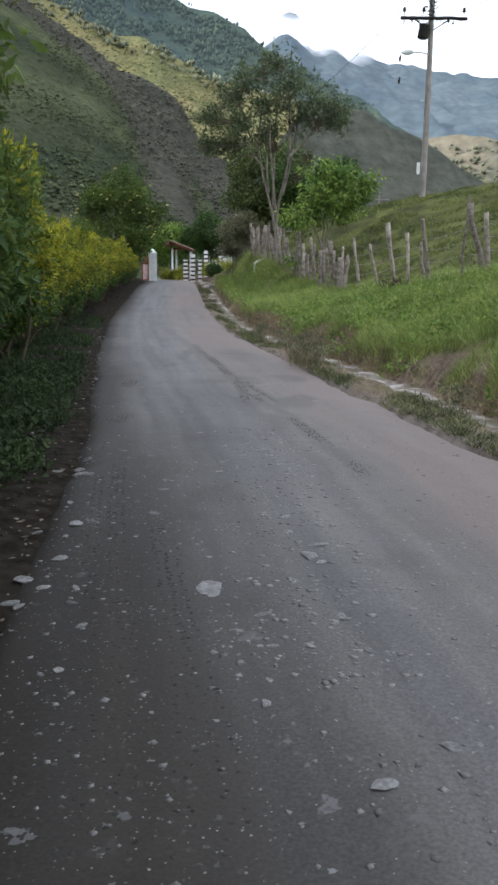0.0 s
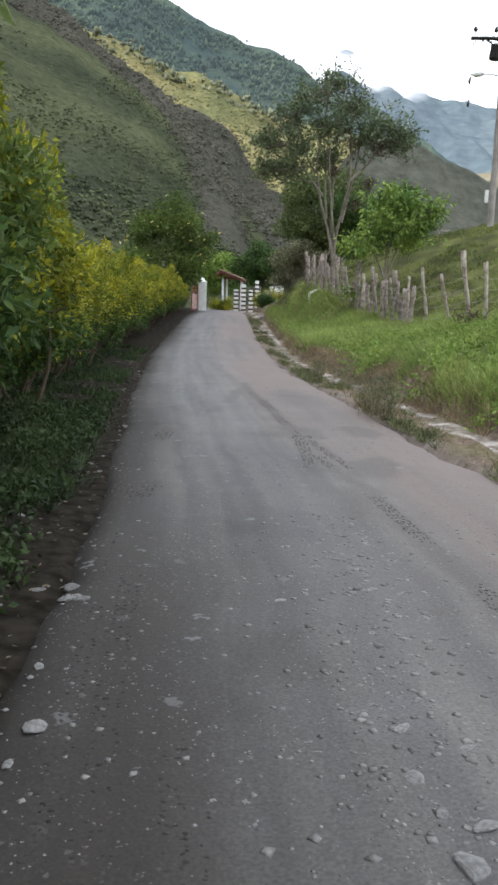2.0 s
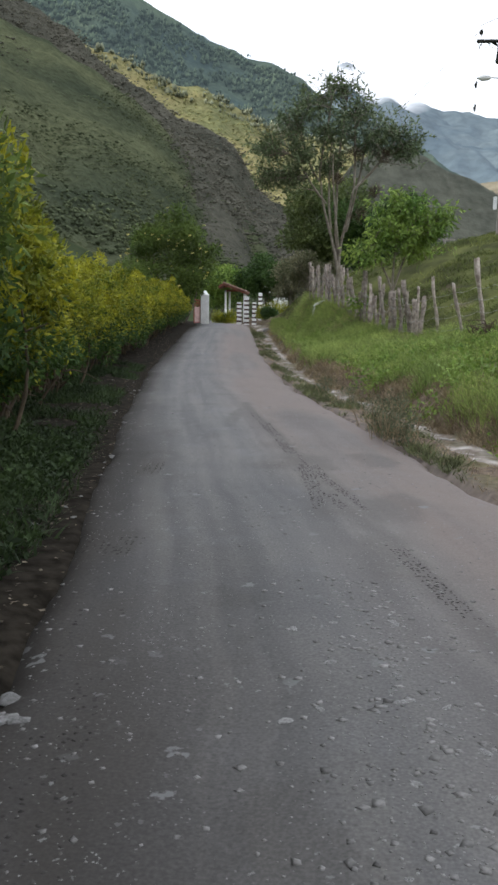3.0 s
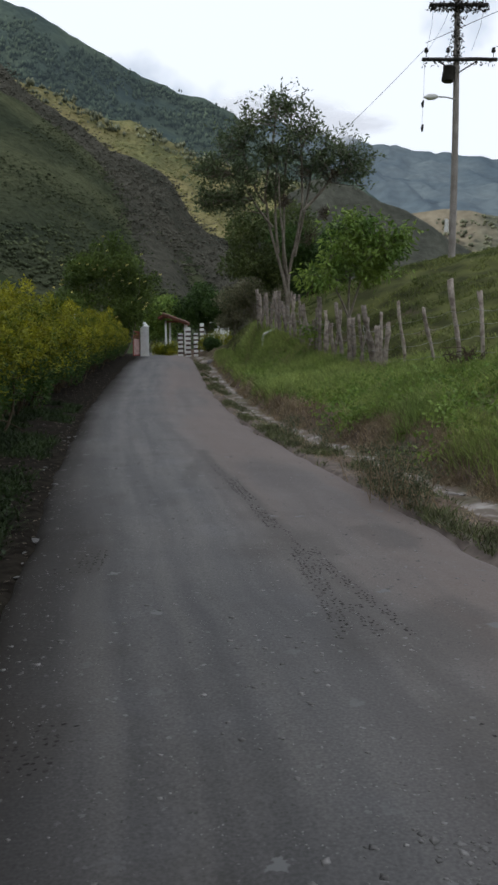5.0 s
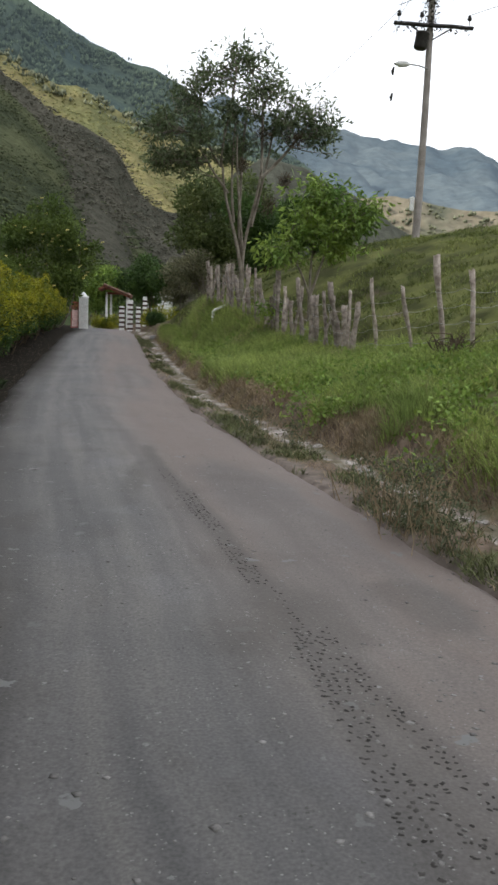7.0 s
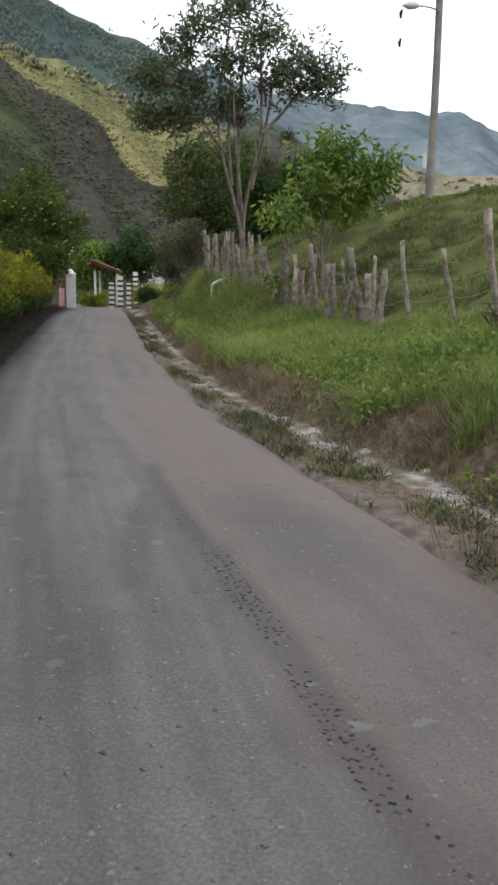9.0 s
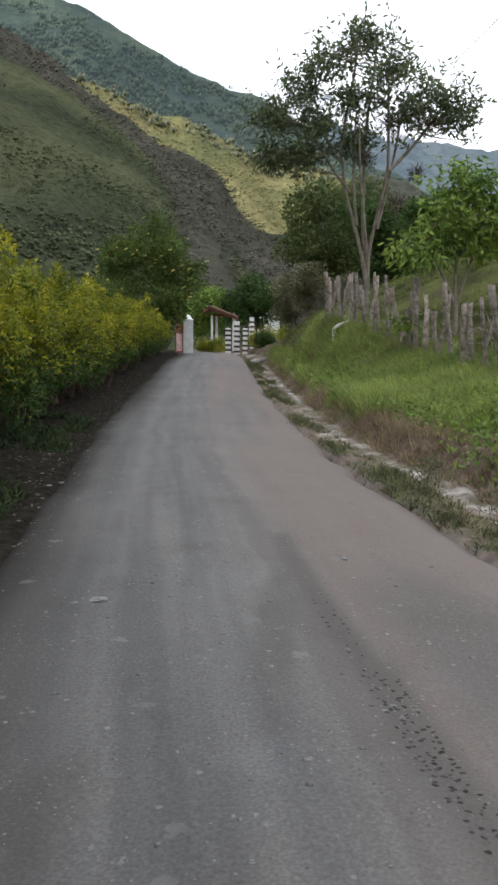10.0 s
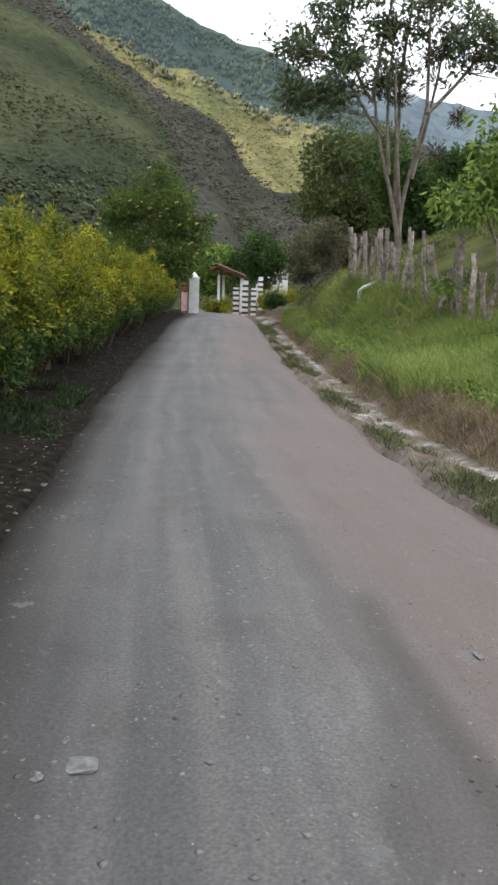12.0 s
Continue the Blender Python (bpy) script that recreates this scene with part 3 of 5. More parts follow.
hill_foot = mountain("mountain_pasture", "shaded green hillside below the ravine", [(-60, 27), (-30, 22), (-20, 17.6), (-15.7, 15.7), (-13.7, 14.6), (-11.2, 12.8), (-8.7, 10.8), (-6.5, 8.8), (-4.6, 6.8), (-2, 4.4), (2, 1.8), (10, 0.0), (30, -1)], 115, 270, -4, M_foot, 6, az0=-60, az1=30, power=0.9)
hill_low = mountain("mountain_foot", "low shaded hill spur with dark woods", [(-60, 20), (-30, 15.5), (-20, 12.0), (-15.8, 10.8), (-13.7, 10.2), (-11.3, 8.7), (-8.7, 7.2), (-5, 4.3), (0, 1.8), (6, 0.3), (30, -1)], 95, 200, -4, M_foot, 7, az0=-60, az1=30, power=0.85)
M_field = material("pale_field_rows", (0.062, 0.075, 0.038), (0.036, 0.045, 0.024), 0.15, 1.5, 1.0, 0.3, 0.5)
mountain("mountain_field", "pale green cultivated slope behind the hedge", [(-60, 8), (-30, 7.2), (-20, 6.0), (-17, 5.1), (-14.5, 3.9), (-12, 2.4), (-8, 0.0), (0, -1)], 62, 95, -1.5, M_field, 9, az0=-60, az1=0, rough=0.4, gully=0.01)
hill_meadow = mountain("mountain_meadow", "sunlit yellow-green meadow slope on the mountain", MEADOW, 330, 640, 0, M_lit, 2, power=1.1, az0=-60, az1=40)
M_tan = material("dry_valley_fields", (0.18, 0.16, 0.12), (0.10, 0.105, 0.078), 0.02, 0.15, 1.0, 0.6, 2.0, spread=(0.42, 0.55))
hill_fields = mountain("mountain_fields", "sunlit tan fields low on the far valley side", [(-40, -4), (0, 2), (6, 6), (9, 8.2), (12, 8.6), (14, 8.4), (17, 8.0), (21, 7.7), (40, 6)], 560, 636, 20, M_tan, 11, az0=-20, az1=50, rough=0.5, gully=0.02)
# the grey base colour holds this slope's shade and haze
M_slope = material("slope_shade_tint", (0.115, 0.115, 0.09), (0.07, 0.074, 0.06), 0.03, 0.3, 1.0, 0.6, 1.5)
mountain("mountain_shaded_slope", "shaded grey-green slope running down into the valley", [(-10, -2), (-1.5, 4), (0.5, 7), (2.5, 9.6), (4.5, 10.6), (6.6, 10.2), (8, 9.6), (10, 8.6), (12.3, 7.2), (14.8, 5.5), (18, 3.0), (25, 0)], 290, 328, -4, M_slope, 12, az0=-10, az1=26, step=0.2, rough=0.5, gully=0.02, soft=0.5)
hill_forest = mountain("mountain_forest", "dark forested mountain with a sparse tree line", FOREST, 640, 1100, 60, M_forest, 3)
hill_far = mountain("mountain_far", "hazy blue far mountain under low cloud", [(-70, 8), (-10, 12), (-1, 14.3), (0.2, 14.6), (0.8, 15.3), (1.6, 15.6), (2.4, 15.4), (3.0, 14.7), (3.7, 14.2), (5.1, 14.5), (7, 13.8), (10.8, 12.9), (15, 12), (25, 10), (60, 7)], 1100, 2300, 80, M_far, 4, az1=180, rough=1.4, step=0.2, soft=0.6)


def far_woods(name, label, hill, count, size, mat, seed, az=(-22, 18), band=(0.2, 1.0), patch=0.5, tall=1.3, k=4):
    """Uneven clumps of foliage strewn over a hillside where the woods stand."""
    rng = np.random.default_rng(seed)
    me = hill.data
    co = np.empty(len(me.vertices) * 3, np.float32)
    me.vertices.foreach_get("co", co)
    co = co.reshape(-1, 3)
    a = np.degrees(np.arctan2(co[:, 0], co[:, 1]))
    r = np.hypot(co[:, 0], co[:, 1])
    top = r.max() / 1.5
    t = (r - r.min()) / (top - r.min())
    ok = np.where((a > az[0]) & (a < az[1]) & (t > band[0]) & (t <= band[1]) & (fbm(co[:, 0] / 45, co[:, 1] / 45, 3, seed) > patch))[0]
    if not len(ok):
        return
    step = 0.006 * top
    base = co[rng.choice(ok, count)] + rng.normal(size=(count, 3)) * [step, step, 0]
    s = size * rng.uniform(0.5, 1.4, (count, 1))
    n = count * k
    sz = np.repeat(s, k, 0) * rng.uniform(0.35, 0.7, (n, 1))
    pts = np.repeat(base, k, 0) + rng.normal(size=(n, 3)) * sz * [0.8, 0.8, 0.15]
    ring = np.array([(math.cos(q * 1.2566), math.sin(q * 1.2566), 0.1) for q in range(5)] + [(0, 0, 1.0), (0, 0, -0.6)])
    ring = ring * [0.75, 0.75, 0.75 * tall]
    v = pts[:, None] + ring[None] * sz[:, None] * rng.uniform(0.7, 1.3, (n, 7, 1))
    i = np.arange(n)[:, None] * 7
    f = np.concatenate([i + [q, (q + 1) % 5, 5] for q in range(5)] + [i + [(q + 1) % 5, q, 6] for q in range(5)])
    v = v.reshape(-1, 3)
    tagged(new(name, np_mesh(name, v, f, mat, True)), label, "woods", kind="stuff")


# scrub comes in a sunlit tone and darker tones with shade put in
M_scrub = material("far_scrub_sun_tint", (0.25, 0.24, 0.11), (0.165, 0.172, 0.08), 0.05, 0.6, 1.0, 0, island=0.35)
# the pines' faint emission is distance haze put into the material
M_pines = material("far_pines", (0.06, 0.08, 0.05), (0.04, 0.055, 0.04), 0.03, 0.6, 1.0, 0, island=0.3, haze_glow=(0.35, 0.45, 0.5, 0.08))
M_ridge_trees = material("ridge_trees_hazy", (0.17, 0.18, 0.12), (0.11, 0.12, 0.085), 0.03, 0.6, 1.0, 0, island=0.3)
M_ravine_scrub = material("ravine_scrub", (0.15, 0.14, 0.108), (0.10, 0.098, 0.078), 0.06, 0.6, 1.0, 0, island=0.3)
M_hill_scrub = material("hill_scrub_shade_tint", (0.115, 0.13, 0.07), (0.06, 0.072, 0.042), 0.06, 0.6, 1.0, 0, island=0.4)
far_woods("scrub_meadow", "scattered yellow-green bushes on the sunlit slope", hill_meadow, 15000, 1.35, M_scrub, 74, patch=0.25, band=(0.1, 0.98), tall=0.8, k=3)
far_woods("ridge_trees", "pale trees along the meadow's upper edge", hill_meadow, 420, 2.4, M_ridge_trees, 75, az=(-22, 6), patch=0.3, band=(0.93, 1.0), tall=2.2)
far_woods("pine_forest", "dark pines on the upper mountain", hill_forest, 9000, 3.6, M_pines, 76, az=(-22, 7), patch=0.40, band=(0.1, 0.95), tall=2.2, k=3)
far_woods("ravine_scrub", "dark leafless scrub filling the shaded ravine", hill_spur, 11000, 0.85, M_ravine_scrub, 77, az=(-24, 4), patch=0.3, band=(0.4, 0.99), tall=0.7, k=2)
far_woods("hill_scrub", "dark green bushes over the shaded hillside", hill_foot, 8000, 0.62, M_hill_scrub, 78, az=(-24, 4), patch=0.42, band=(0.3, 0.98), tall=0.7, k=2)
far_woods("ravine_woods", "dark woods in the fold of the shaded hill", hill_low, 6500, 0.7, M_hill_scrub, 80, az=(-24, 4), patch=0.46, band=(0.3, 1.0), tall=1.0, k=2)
far_woods("valley_trees", "scattered dark trees between the far fields", hill_fields, 900, 2.2, M_ridge_trees, 79, az=(6, 24), patch=0.42, band=(0.2, 0.98), tall=1.7)


def low_cloud():
    """Mist lying on the far ridge: clumps of pale wisps with a soft, broken outline; their lit white is put in as
    emission.
    """
    m = bpy.data.materials.new("cloud_mist")
    m.use_nodes = True
    n, l = m.node_tree.nodes, m.node_tree.links
    n.remove(n["Principled BSDF"])
    em, tr, mx, lw, tc, nz, rp, gr = (n.new(k) for k in ("ShaderNodeEmission", "ShaderNodeBsdfTransparent", "ShaderNodeMixShader", "ShaderNodeMath", "ShaderNodeTexCoord", "ShaderNodeTexNoise", "ShaderNodeMapRange", "ShaderNodeTexGradient"))
    gr.gradient_type = "SPHERICAL"
    l.new(tc.outputs["Object"], gr.inputs["Vector"])
    nz.inputs["Scale"].default_value, nz.inputs["Detail"].default_value = 2.6, 7
    l.new(tc.outputs["Object"], nz.inputs["Vector"])
    lw.operation = "MULTIPLY"
    l.new(gr.outputs["Fac"], lw.inputs[0])
    l.new(nz.outputs["Fac"], lw.inputs[1])
    rp.inputs["From Min"].default_value, rp.inputs["From Max"].default_value = 0.06, 0.34
    l.new(lw.outputs["Value"], rp.inputs["Value"])
    em.inputs["Color"].default_value, em.inputs["Strength"].default_value = (0.93, 0.95, 1.0, 1), 0.95
    l.new(rp.outputs["Result"], mx.inputs[0])
    l.new(tr.outputs[0], mx.inputs[1])
    l.new(em.outputs[0], mx.inputs[2])
    l.new(mx.outputs[0], n["Material Output"].inputs["Surface"])
    root = tagged(new("backdrop_cloud"), "white mist lying on the far mountain ridge", "cloud", kind="structure")
    for az, el, w, h, d in ((-1.2, 14.6, 110, 50, 2050), (0.3, 14.9, 95, 60, 2080), (3.7, 14.5, 150, 62, 2100), (1.6, 14.5, 110, 44, 2110), (6.6, 13.9, 150, 40, 2120), (2.6, 13.6, 240, 70, 2150)):
        bm = bmesh.new()
        bmesh.ops.create_grid(bm, x_segments=6, y_segments=6, size=1)
        ob = part("wisp", bm_mesh("wisp", bm, m), root)
        a, e = radians(az), radians(el)
        p = Vector((d * math.sin(a), d * math.cos(a), d * math.tan(e)))
        ob.matrix_world = Matrix.Translation(p) @ pose(0, 0, 0, 90, 0, -az) @ Matrix.Diagonal((w, h, 1, 1))
        ob.visible_shadow = False


low_cloud()


# ---------------------------------------------------------------- plants
def shell_points(n, rng, lumps, squash=1.0, fill=0.35):
    """Points near the skins of a set of lumps (cx, cy, cz, rx, ry, rz), with the outward way at each."""
    lumps = np.asarray(lumps, float)
    area = (lumps[:, 3] * lumps[:, 4] + lumps[:, 4] * lumps[:, 5] + lumps[:, 3] * lumps[:, 5])
    pick = rng.choice(len(lumps), n, p=area / area.sum())
    d = rng.normal(size=(n, 3))
    d /= np.linalg.norm(d, axis=1)[:, None]
    r = 1 - np.abs(rng.normal(0, fill, n))
    clump = 0.75 + 0.5 * vnoise(d[:, 0] * 4 + pick * 7, d[:, 1] * 4 + d[:, 2] * 5, 77)
    return lumps[pick, :3] + d * (r * clump)[:, None] * lumps[pick, 3:6], d


def limb(a, b, r0, r1, rng, bend=0.1, n=7):
    a, b = np.asarray(a, float), np.asarray(b, float)
    t = np.linspace(0, 1, n)[:, None]
    off = rng.normal(size=3) * bend * np.linalg.norm(b - a)
    off2 = rng.normal(size=3) * bend * 0.5 * np.linalg.norm(b - a)
    p = a + (b - a) * t + off * (t * (1 - t)) * 2 + off2 * np.sin(t * 6.28) * 0.4
    return p, np.linspace(r0, r1, n)


def shrub(name, label, category, lumps, n, leaf, mat, seed, m, stems=9, height=1.5, group="", stem_mat="twig", flowers=0, width=0.45, lower=0.0, fill=0.35):
    """A bush: stems from the ground into lumps, and a foliage of single leaves."""
    rng = np.random.default_rng(seed)
    root = thing(name, m, label, category, group)
    lumps = np.asarray(lumps, float)
    pieces = []
    for k in range(stems):
        lp = lumps[k % len(lumps)]
        tip = lp[:3] + rng.normal(size=3) * lp[3:6] * 0.45
        p, r = limb((rng.normal() * 0.12 + lp[0] * 0.3, rng.normal() * 0.12 + lp[1] * 0.3, -0.15), tip, 0.03 * height / 2, 0.006, rng, 0.1)
        pieces.append(tube(p, r, 5))
        for q in range(3):
            p2, r2 = limb(p[3 + q], p[3 + q] + rng.normal(size=3) * lp[3:6] * 0.6, 0.012, 0.004, rng, 0.1, 5)
            pieces.append(tube(p2, r2, 4))
    part("stem_mass", np_mesh(name + "_stems", *merge(pieces), M[stem_mat], True), root)["kind"] = "stuff"
    pts, out = shell_points(n, rng, lumps, fill=fill)
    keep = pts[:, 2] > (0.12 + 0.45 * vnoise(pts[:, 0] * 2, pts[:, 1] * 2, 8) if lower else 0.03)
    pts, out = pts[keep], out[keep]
    # leaves low down are greener, their dark tone also standing for shade there
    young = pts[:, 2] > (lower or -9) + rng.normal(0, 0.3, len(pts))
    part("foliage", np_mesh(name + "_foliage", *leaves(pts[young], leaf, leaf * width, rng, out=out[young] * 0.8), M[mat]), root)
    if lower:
        part("lower_foliage", np_mesh(name + "_lower_foliage", *leaves(pts[~young], leaf, leaf * width, rng, out=out[~young] * 0.8), M["leaf_green"]), root, "dark green leaves low on the shrub")
    if flowers:
        pts, out = shell_points(flowers, rng, lumps, fill=0.08)
        keep = pts[:, 2] > height * rng.uniform(0.3, 0.9, len(pts))
        v, f = leaves(np.zeros((7, 3)), 0.11, 0.09, rng, up=0.4)
        bloom = np_mesh(name + "_flower", v, f, M["flower"])
        for p in pts[keep] + out[keep] * 0.28:
            part("flower", bloom, root, "pale yellow flower").location = p
    return root


def hedge():
    """A row of yellow-green hedge shrubs along the road, tallest where it has gone unclipped."""
    rng = np.random.default_rng(4)
    protos = []
    for k in range(4):
        lumps = []
        for q in range(24):
            lumps.append((rng.uniform(-0.6, 0.6), rng.uniform(-1.1, 1.1), rng.uniform(0.55, 1.85), rng.uniform(0.24, 0.48), rng.uniform(0.26, 0.52), rng.uniform(0.22, 0.42)))
        for q in range(9):
            lumps.append((rng.uniform(-0.5, 0.5), rng.uniform(-1.1, 1.1), rng.uniform(2.0, 2.4), rng.uniform(0.1, 0.2), rng.uniform(0.1, 0.22), rng.uniform(0.2, 0.38)))
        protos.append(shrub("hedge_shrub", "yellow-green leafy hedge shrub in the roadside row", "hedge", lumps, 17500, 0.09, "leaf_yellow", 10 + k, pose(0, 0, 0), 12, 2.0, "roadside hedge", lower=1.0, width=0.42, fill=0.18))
    y, k = 10.6, 0
    while y < 55:
        x = float(road_left(y)) - np.interp(y, [-16, 7, 16, 30, 46], [2.0, 1.75, 1.65, 1.4, 1.05])
        z = float(ground_z(x, y))
        s = np.interp(y, [8, 14, 36, 46], [1.1, 1.0, 0.97, 0.82]) * rng.uniform(0.92, 1.1)
        up = np.interp(y, [10, 12.2, 14.2, 36, 46], [1.3, 1.22, 0.97, 0.92, 0.95]) * rng.uniform(0.92, 1.08)
        m = pose(x, y, z, 0, 0, 8 + rng.uniform(-9, 9) + (180 if k % 3 == 0 else 0)) @ Matrix.Diagonal((s, s, s * up, 1))
        if k < 4:
            protos[k].matrix_world = m
        else:
            ob = copy_thing(protos[k % 4], m)
            ob.matrix_world = m
        y += 1.75
        k += 1


hedge()


def tree(name, label, m, trunks, lumps, n, leaf, mat, seed, twigs=60, width=0.4, fill=0.5, r_twig=0.03, bark="bark", droop=0.3, flowers=0):
    """A tree: stout limbs given by their ends, twigs from the limbs into the crown's lumps, sprays of leaves about the twig ends."""
    rng = np.random.default_rng(seed)
    root = thing(name, m, label, "tree")
    pieces, nodes = [], []
    for a, b, r0, r1, bend in trunks:
        p, r = limb(a, b, r0, r1, rng, bend, 9)
        part("limb" if nodes else "trunk", np_mesh(name + "_limb", *tube(p, r, 9), M[bark], True), root)
        nodes.append(p[4:])
    nodes = np.concatenate(nodes)
    lumps = np.asarray(lumps, float)
    tips, outs, pieces = [], [], []
    for k in range(twigs):
        lp = lumps[k % len(lumps)]
        d = rng.normal(size=3)
        d /= np.linalg.norm(d)
        tip = lp[:3] + d * lp[3:6] * rng.uniform(0.3, 1.0)
        start = nodes[np.argmin(np.linalg.norm(nodes - tip, axis=1) + np.maximum(0, nodes[:, 2] - tip[2]) * 2)]
        p, r = limb(start, tip, r_twig, 0.006, rng, 0.12, 7)
        pieces.append(tube(p, r, 5))
        for q in range(5):
            s = p[rng.integers(3, 7)]
            e = s + rng.normal(size=3) * 0.42 * lp[3] + np.array([0, 0, 0.1])
            p2, r2 = limb(s, e, r_twig * 0.35, 0.004, rng, 0.1, 4)
            pieces.append(tube(p2, r2, 3))
            tips.append(e)
        tips.append(tip)
    part("twig_work", np_mesh(name + "_twigs", *merge(pieces), M[bark], True), root)["kind"] = "stuff"
    tips = np.array(tips)
    c = tips[rng.integers(0, len(tips), n)]
    off = rng.normal(size=(n, 3)) * fill * np.array([1, 1, 0.6])
    v, f = leaves(c + off * 0.55, leaf, leaf * width, rng, out=off * 1.2, droop=droop)
    part("crown", np_mesh(name + "_crown", v, f, M[mat]), root)
    return root


# the tall sparse tree on the fence line
tree("tall_tree", "tall slender multi-stemmed tree with sparse dark leaves beside the fence", pose(0.86, 34.9, 1.6),
     [((0, 0, -0.3), (0.02, 0, 1.45), 0.10, 0.085, 0.02), ((0.0, 0, 1.4), (-0.7, 0.2, 4.7), 0.062, 0.036, 0.05), ((0.04, 0, 1.35), (0.5, -0.1, 4.6), 0.062, 0.036, 0.05), ((0.0, 0, 2.2), (-0.3, -0.3, 5.6), 0.046, 0.024, 0.04), ((0.25, 0, 2.9), (0.9, 0.3, 6.2), 0.05, 0.025, 0.04), ((-0.3, 0, 3.0), (-0.35, 0.2, 6.0), 0.05, 0.025, 0.04),
      ((0.0, 0.1, 1.9), (-0.1, 0.5, 5.2), 0.06, 0.04, 0.04), ((-0.75, 0.2, 4.7), (-1.5, 0.6, 6.6), 0.046, 0.024, 0.05), ((-0.75, 0.2, 4.7), (-0.4, -0.4, 7.4), 0.046, 0.024, 0.05),
      ((0.5, -0.1, 4.6), (0.5, 0.2, 7.5), 0.046, 0.024, 0.05), ((0.5, -0.1, 4.4), (2.2, 0.3, 6.5), 0.055, 0.025, 0.06), ((-0.1, 0.5, 5.2), (0.2, 0.8, 8.0), 0.05, 0.02, 0.05), ((-0.5, 0.1, 3.9), (-1.9, -0.3, 5.6), 0.045, 0.02, 0.05)],
     [(-2.62, 0, 5.7, 0.6, 0.7, 0.3), (-1.84, 0.3, 6.6, 0.7, 0.8, 0.4), (-1.04, 0, 7.3, 0.8, 0.8, 0.4), (-0.14, 0.3, 7.8, 0.7, 0.8, 0.35), (0.66, 0, 6.9, 0.8, 0.9, 0.4), (1.76, 0.2, 6.5, 0.7, 0.8, 0.45), (2.48, 0, 5.7, 0.45, 0.6, 0.6), (-0.24, 0, 6.2, 0.7, 0.8, 0.3), (1.06, 0.2, 5.8, 0.7, 0.7, 0.3), (-1.52, 0, 5.5, 0.5, 0.6, 0.25), (-2.72, 0.2, 4.8, 0.5, 0.5, 0.2), (-1.82, 0, 4.7, 0.4, 0.5, 0.2), (-0.42, 0.3, 5.2, 0.5, 0.5, 0.25)],
     9500, 0.19, "leaf_dark", 5, twigs=150, width=0.34, fill=0.22, r_twig=0.022)
tree("young_tree", "young broad-leaved tree with fresh green drooping leaves behind the fence", pose(2.45, 30.5, 1.35),
     [((0, 0, -0.3), (0, 0, 1.0), 0.07, 0.06, 0.02), ((0, 0, 0.9), (-0.7, 0, 2.4), 0.04, 0.02, 0.05), ((0, 0, 0.9), (0.6, 0.1, 2.6), 0.04, 0.02, 0.05), ((0, 0, 0.95), (0.1, 0.4, 3.0), 0.04, 0.02, 0.05)],
     [(-0.9, 0, 2.1, 0.5, 0.5, 0.5), (-0.2, 0, 2.9, 0.7, 0.6, 0.45), (0.8, 0.1, 3.0, 0.7, 0.6, 0.45), (1.35, 0, 3.2, 0.4, 0.4, 0.3), (0.3, 0.2, 3.5, 0.6, 0.6, 0.3), (0.7, 0, 2.3, 0.5, 0.5, 0.3)],
     4200, 0.21, "leaf_fresh", 6, twigs=40, width=0.34, fill=0.3, r_twig=0.018, droop=0.8)


# dark air plants and nests lodged in the tall tree's limbs
for k, (ax, az, s) in enumerate(((1.37, 7.2, 0.24), (2.4, 7.15, 0.2), (1.6, 5.1, 0.22), (0.75, 6.3, 0.15), (2.1, 5.9, 0.13))):
    rng = np.random.default_rng(400 + k)
    pts = rng.normal(size=(240, 3)) * s * 0.45
    tagged(new("air_plant", np_mesh("air_plant", *leaves(pts + [ax, 34.75, az], 0.2, 0.02, rng, droop=0.2, out=pts / s), M["twig"])), "dark spiky air plant lodged on a tree limb", "air plant", "air plants", "stuff")


# ---------------------------------------------------------------- fence
POSTS = [(15, 1.5, 0.05), (16.7, 1.2, -0.1), (17.76, 1.35, 0.05), (18.27, 1.6, 0.12), (18.76, 1.8, 0.08), (20.25, 1.6, 0.25), (20.74, 1.1, 0.07), (21.5, 1.4, 0.18), (22.4, 1.75, 0.18), (23.4, 1.35, 0.2), (24.9, 1.6, 0.14), (25.7, 1.2, 0.04), (26.4, 1.08, 0.08), (26.8, 1.6, 0.16), (27.25, 1.4, 0.16), (28.1, 1.3, 0.05), (28.74, 1.68, 0.1), (29.86, 1.42, 0.17), (30.5, 1.75, 0.13), (30.81, 1.05, 0.05), (31.57, 1.42, 0.16), (32.1, 1.65, 0.22), (33.14, 1.6, 0.08), (34.08, 1.2, 0.05), (34.59, 1.5, 0.12), (34.95, 1.4, 0.1), (35.4, 1.2, 0.09), (36, 1.4, 0.05), (36.5, 1.2, 0.1), (37, 1.45, 0.08)]  # along the line, height, lean
POSTS = sorted(POSTS + [(y + 0.15 * math.sin(y * 5), 1.2 + 0.28 * math.sin(y * 7), 0.08 + 0.07 * math.sin(y * 11)) for y in np.arange(26.2, 37.6, 0.56)])


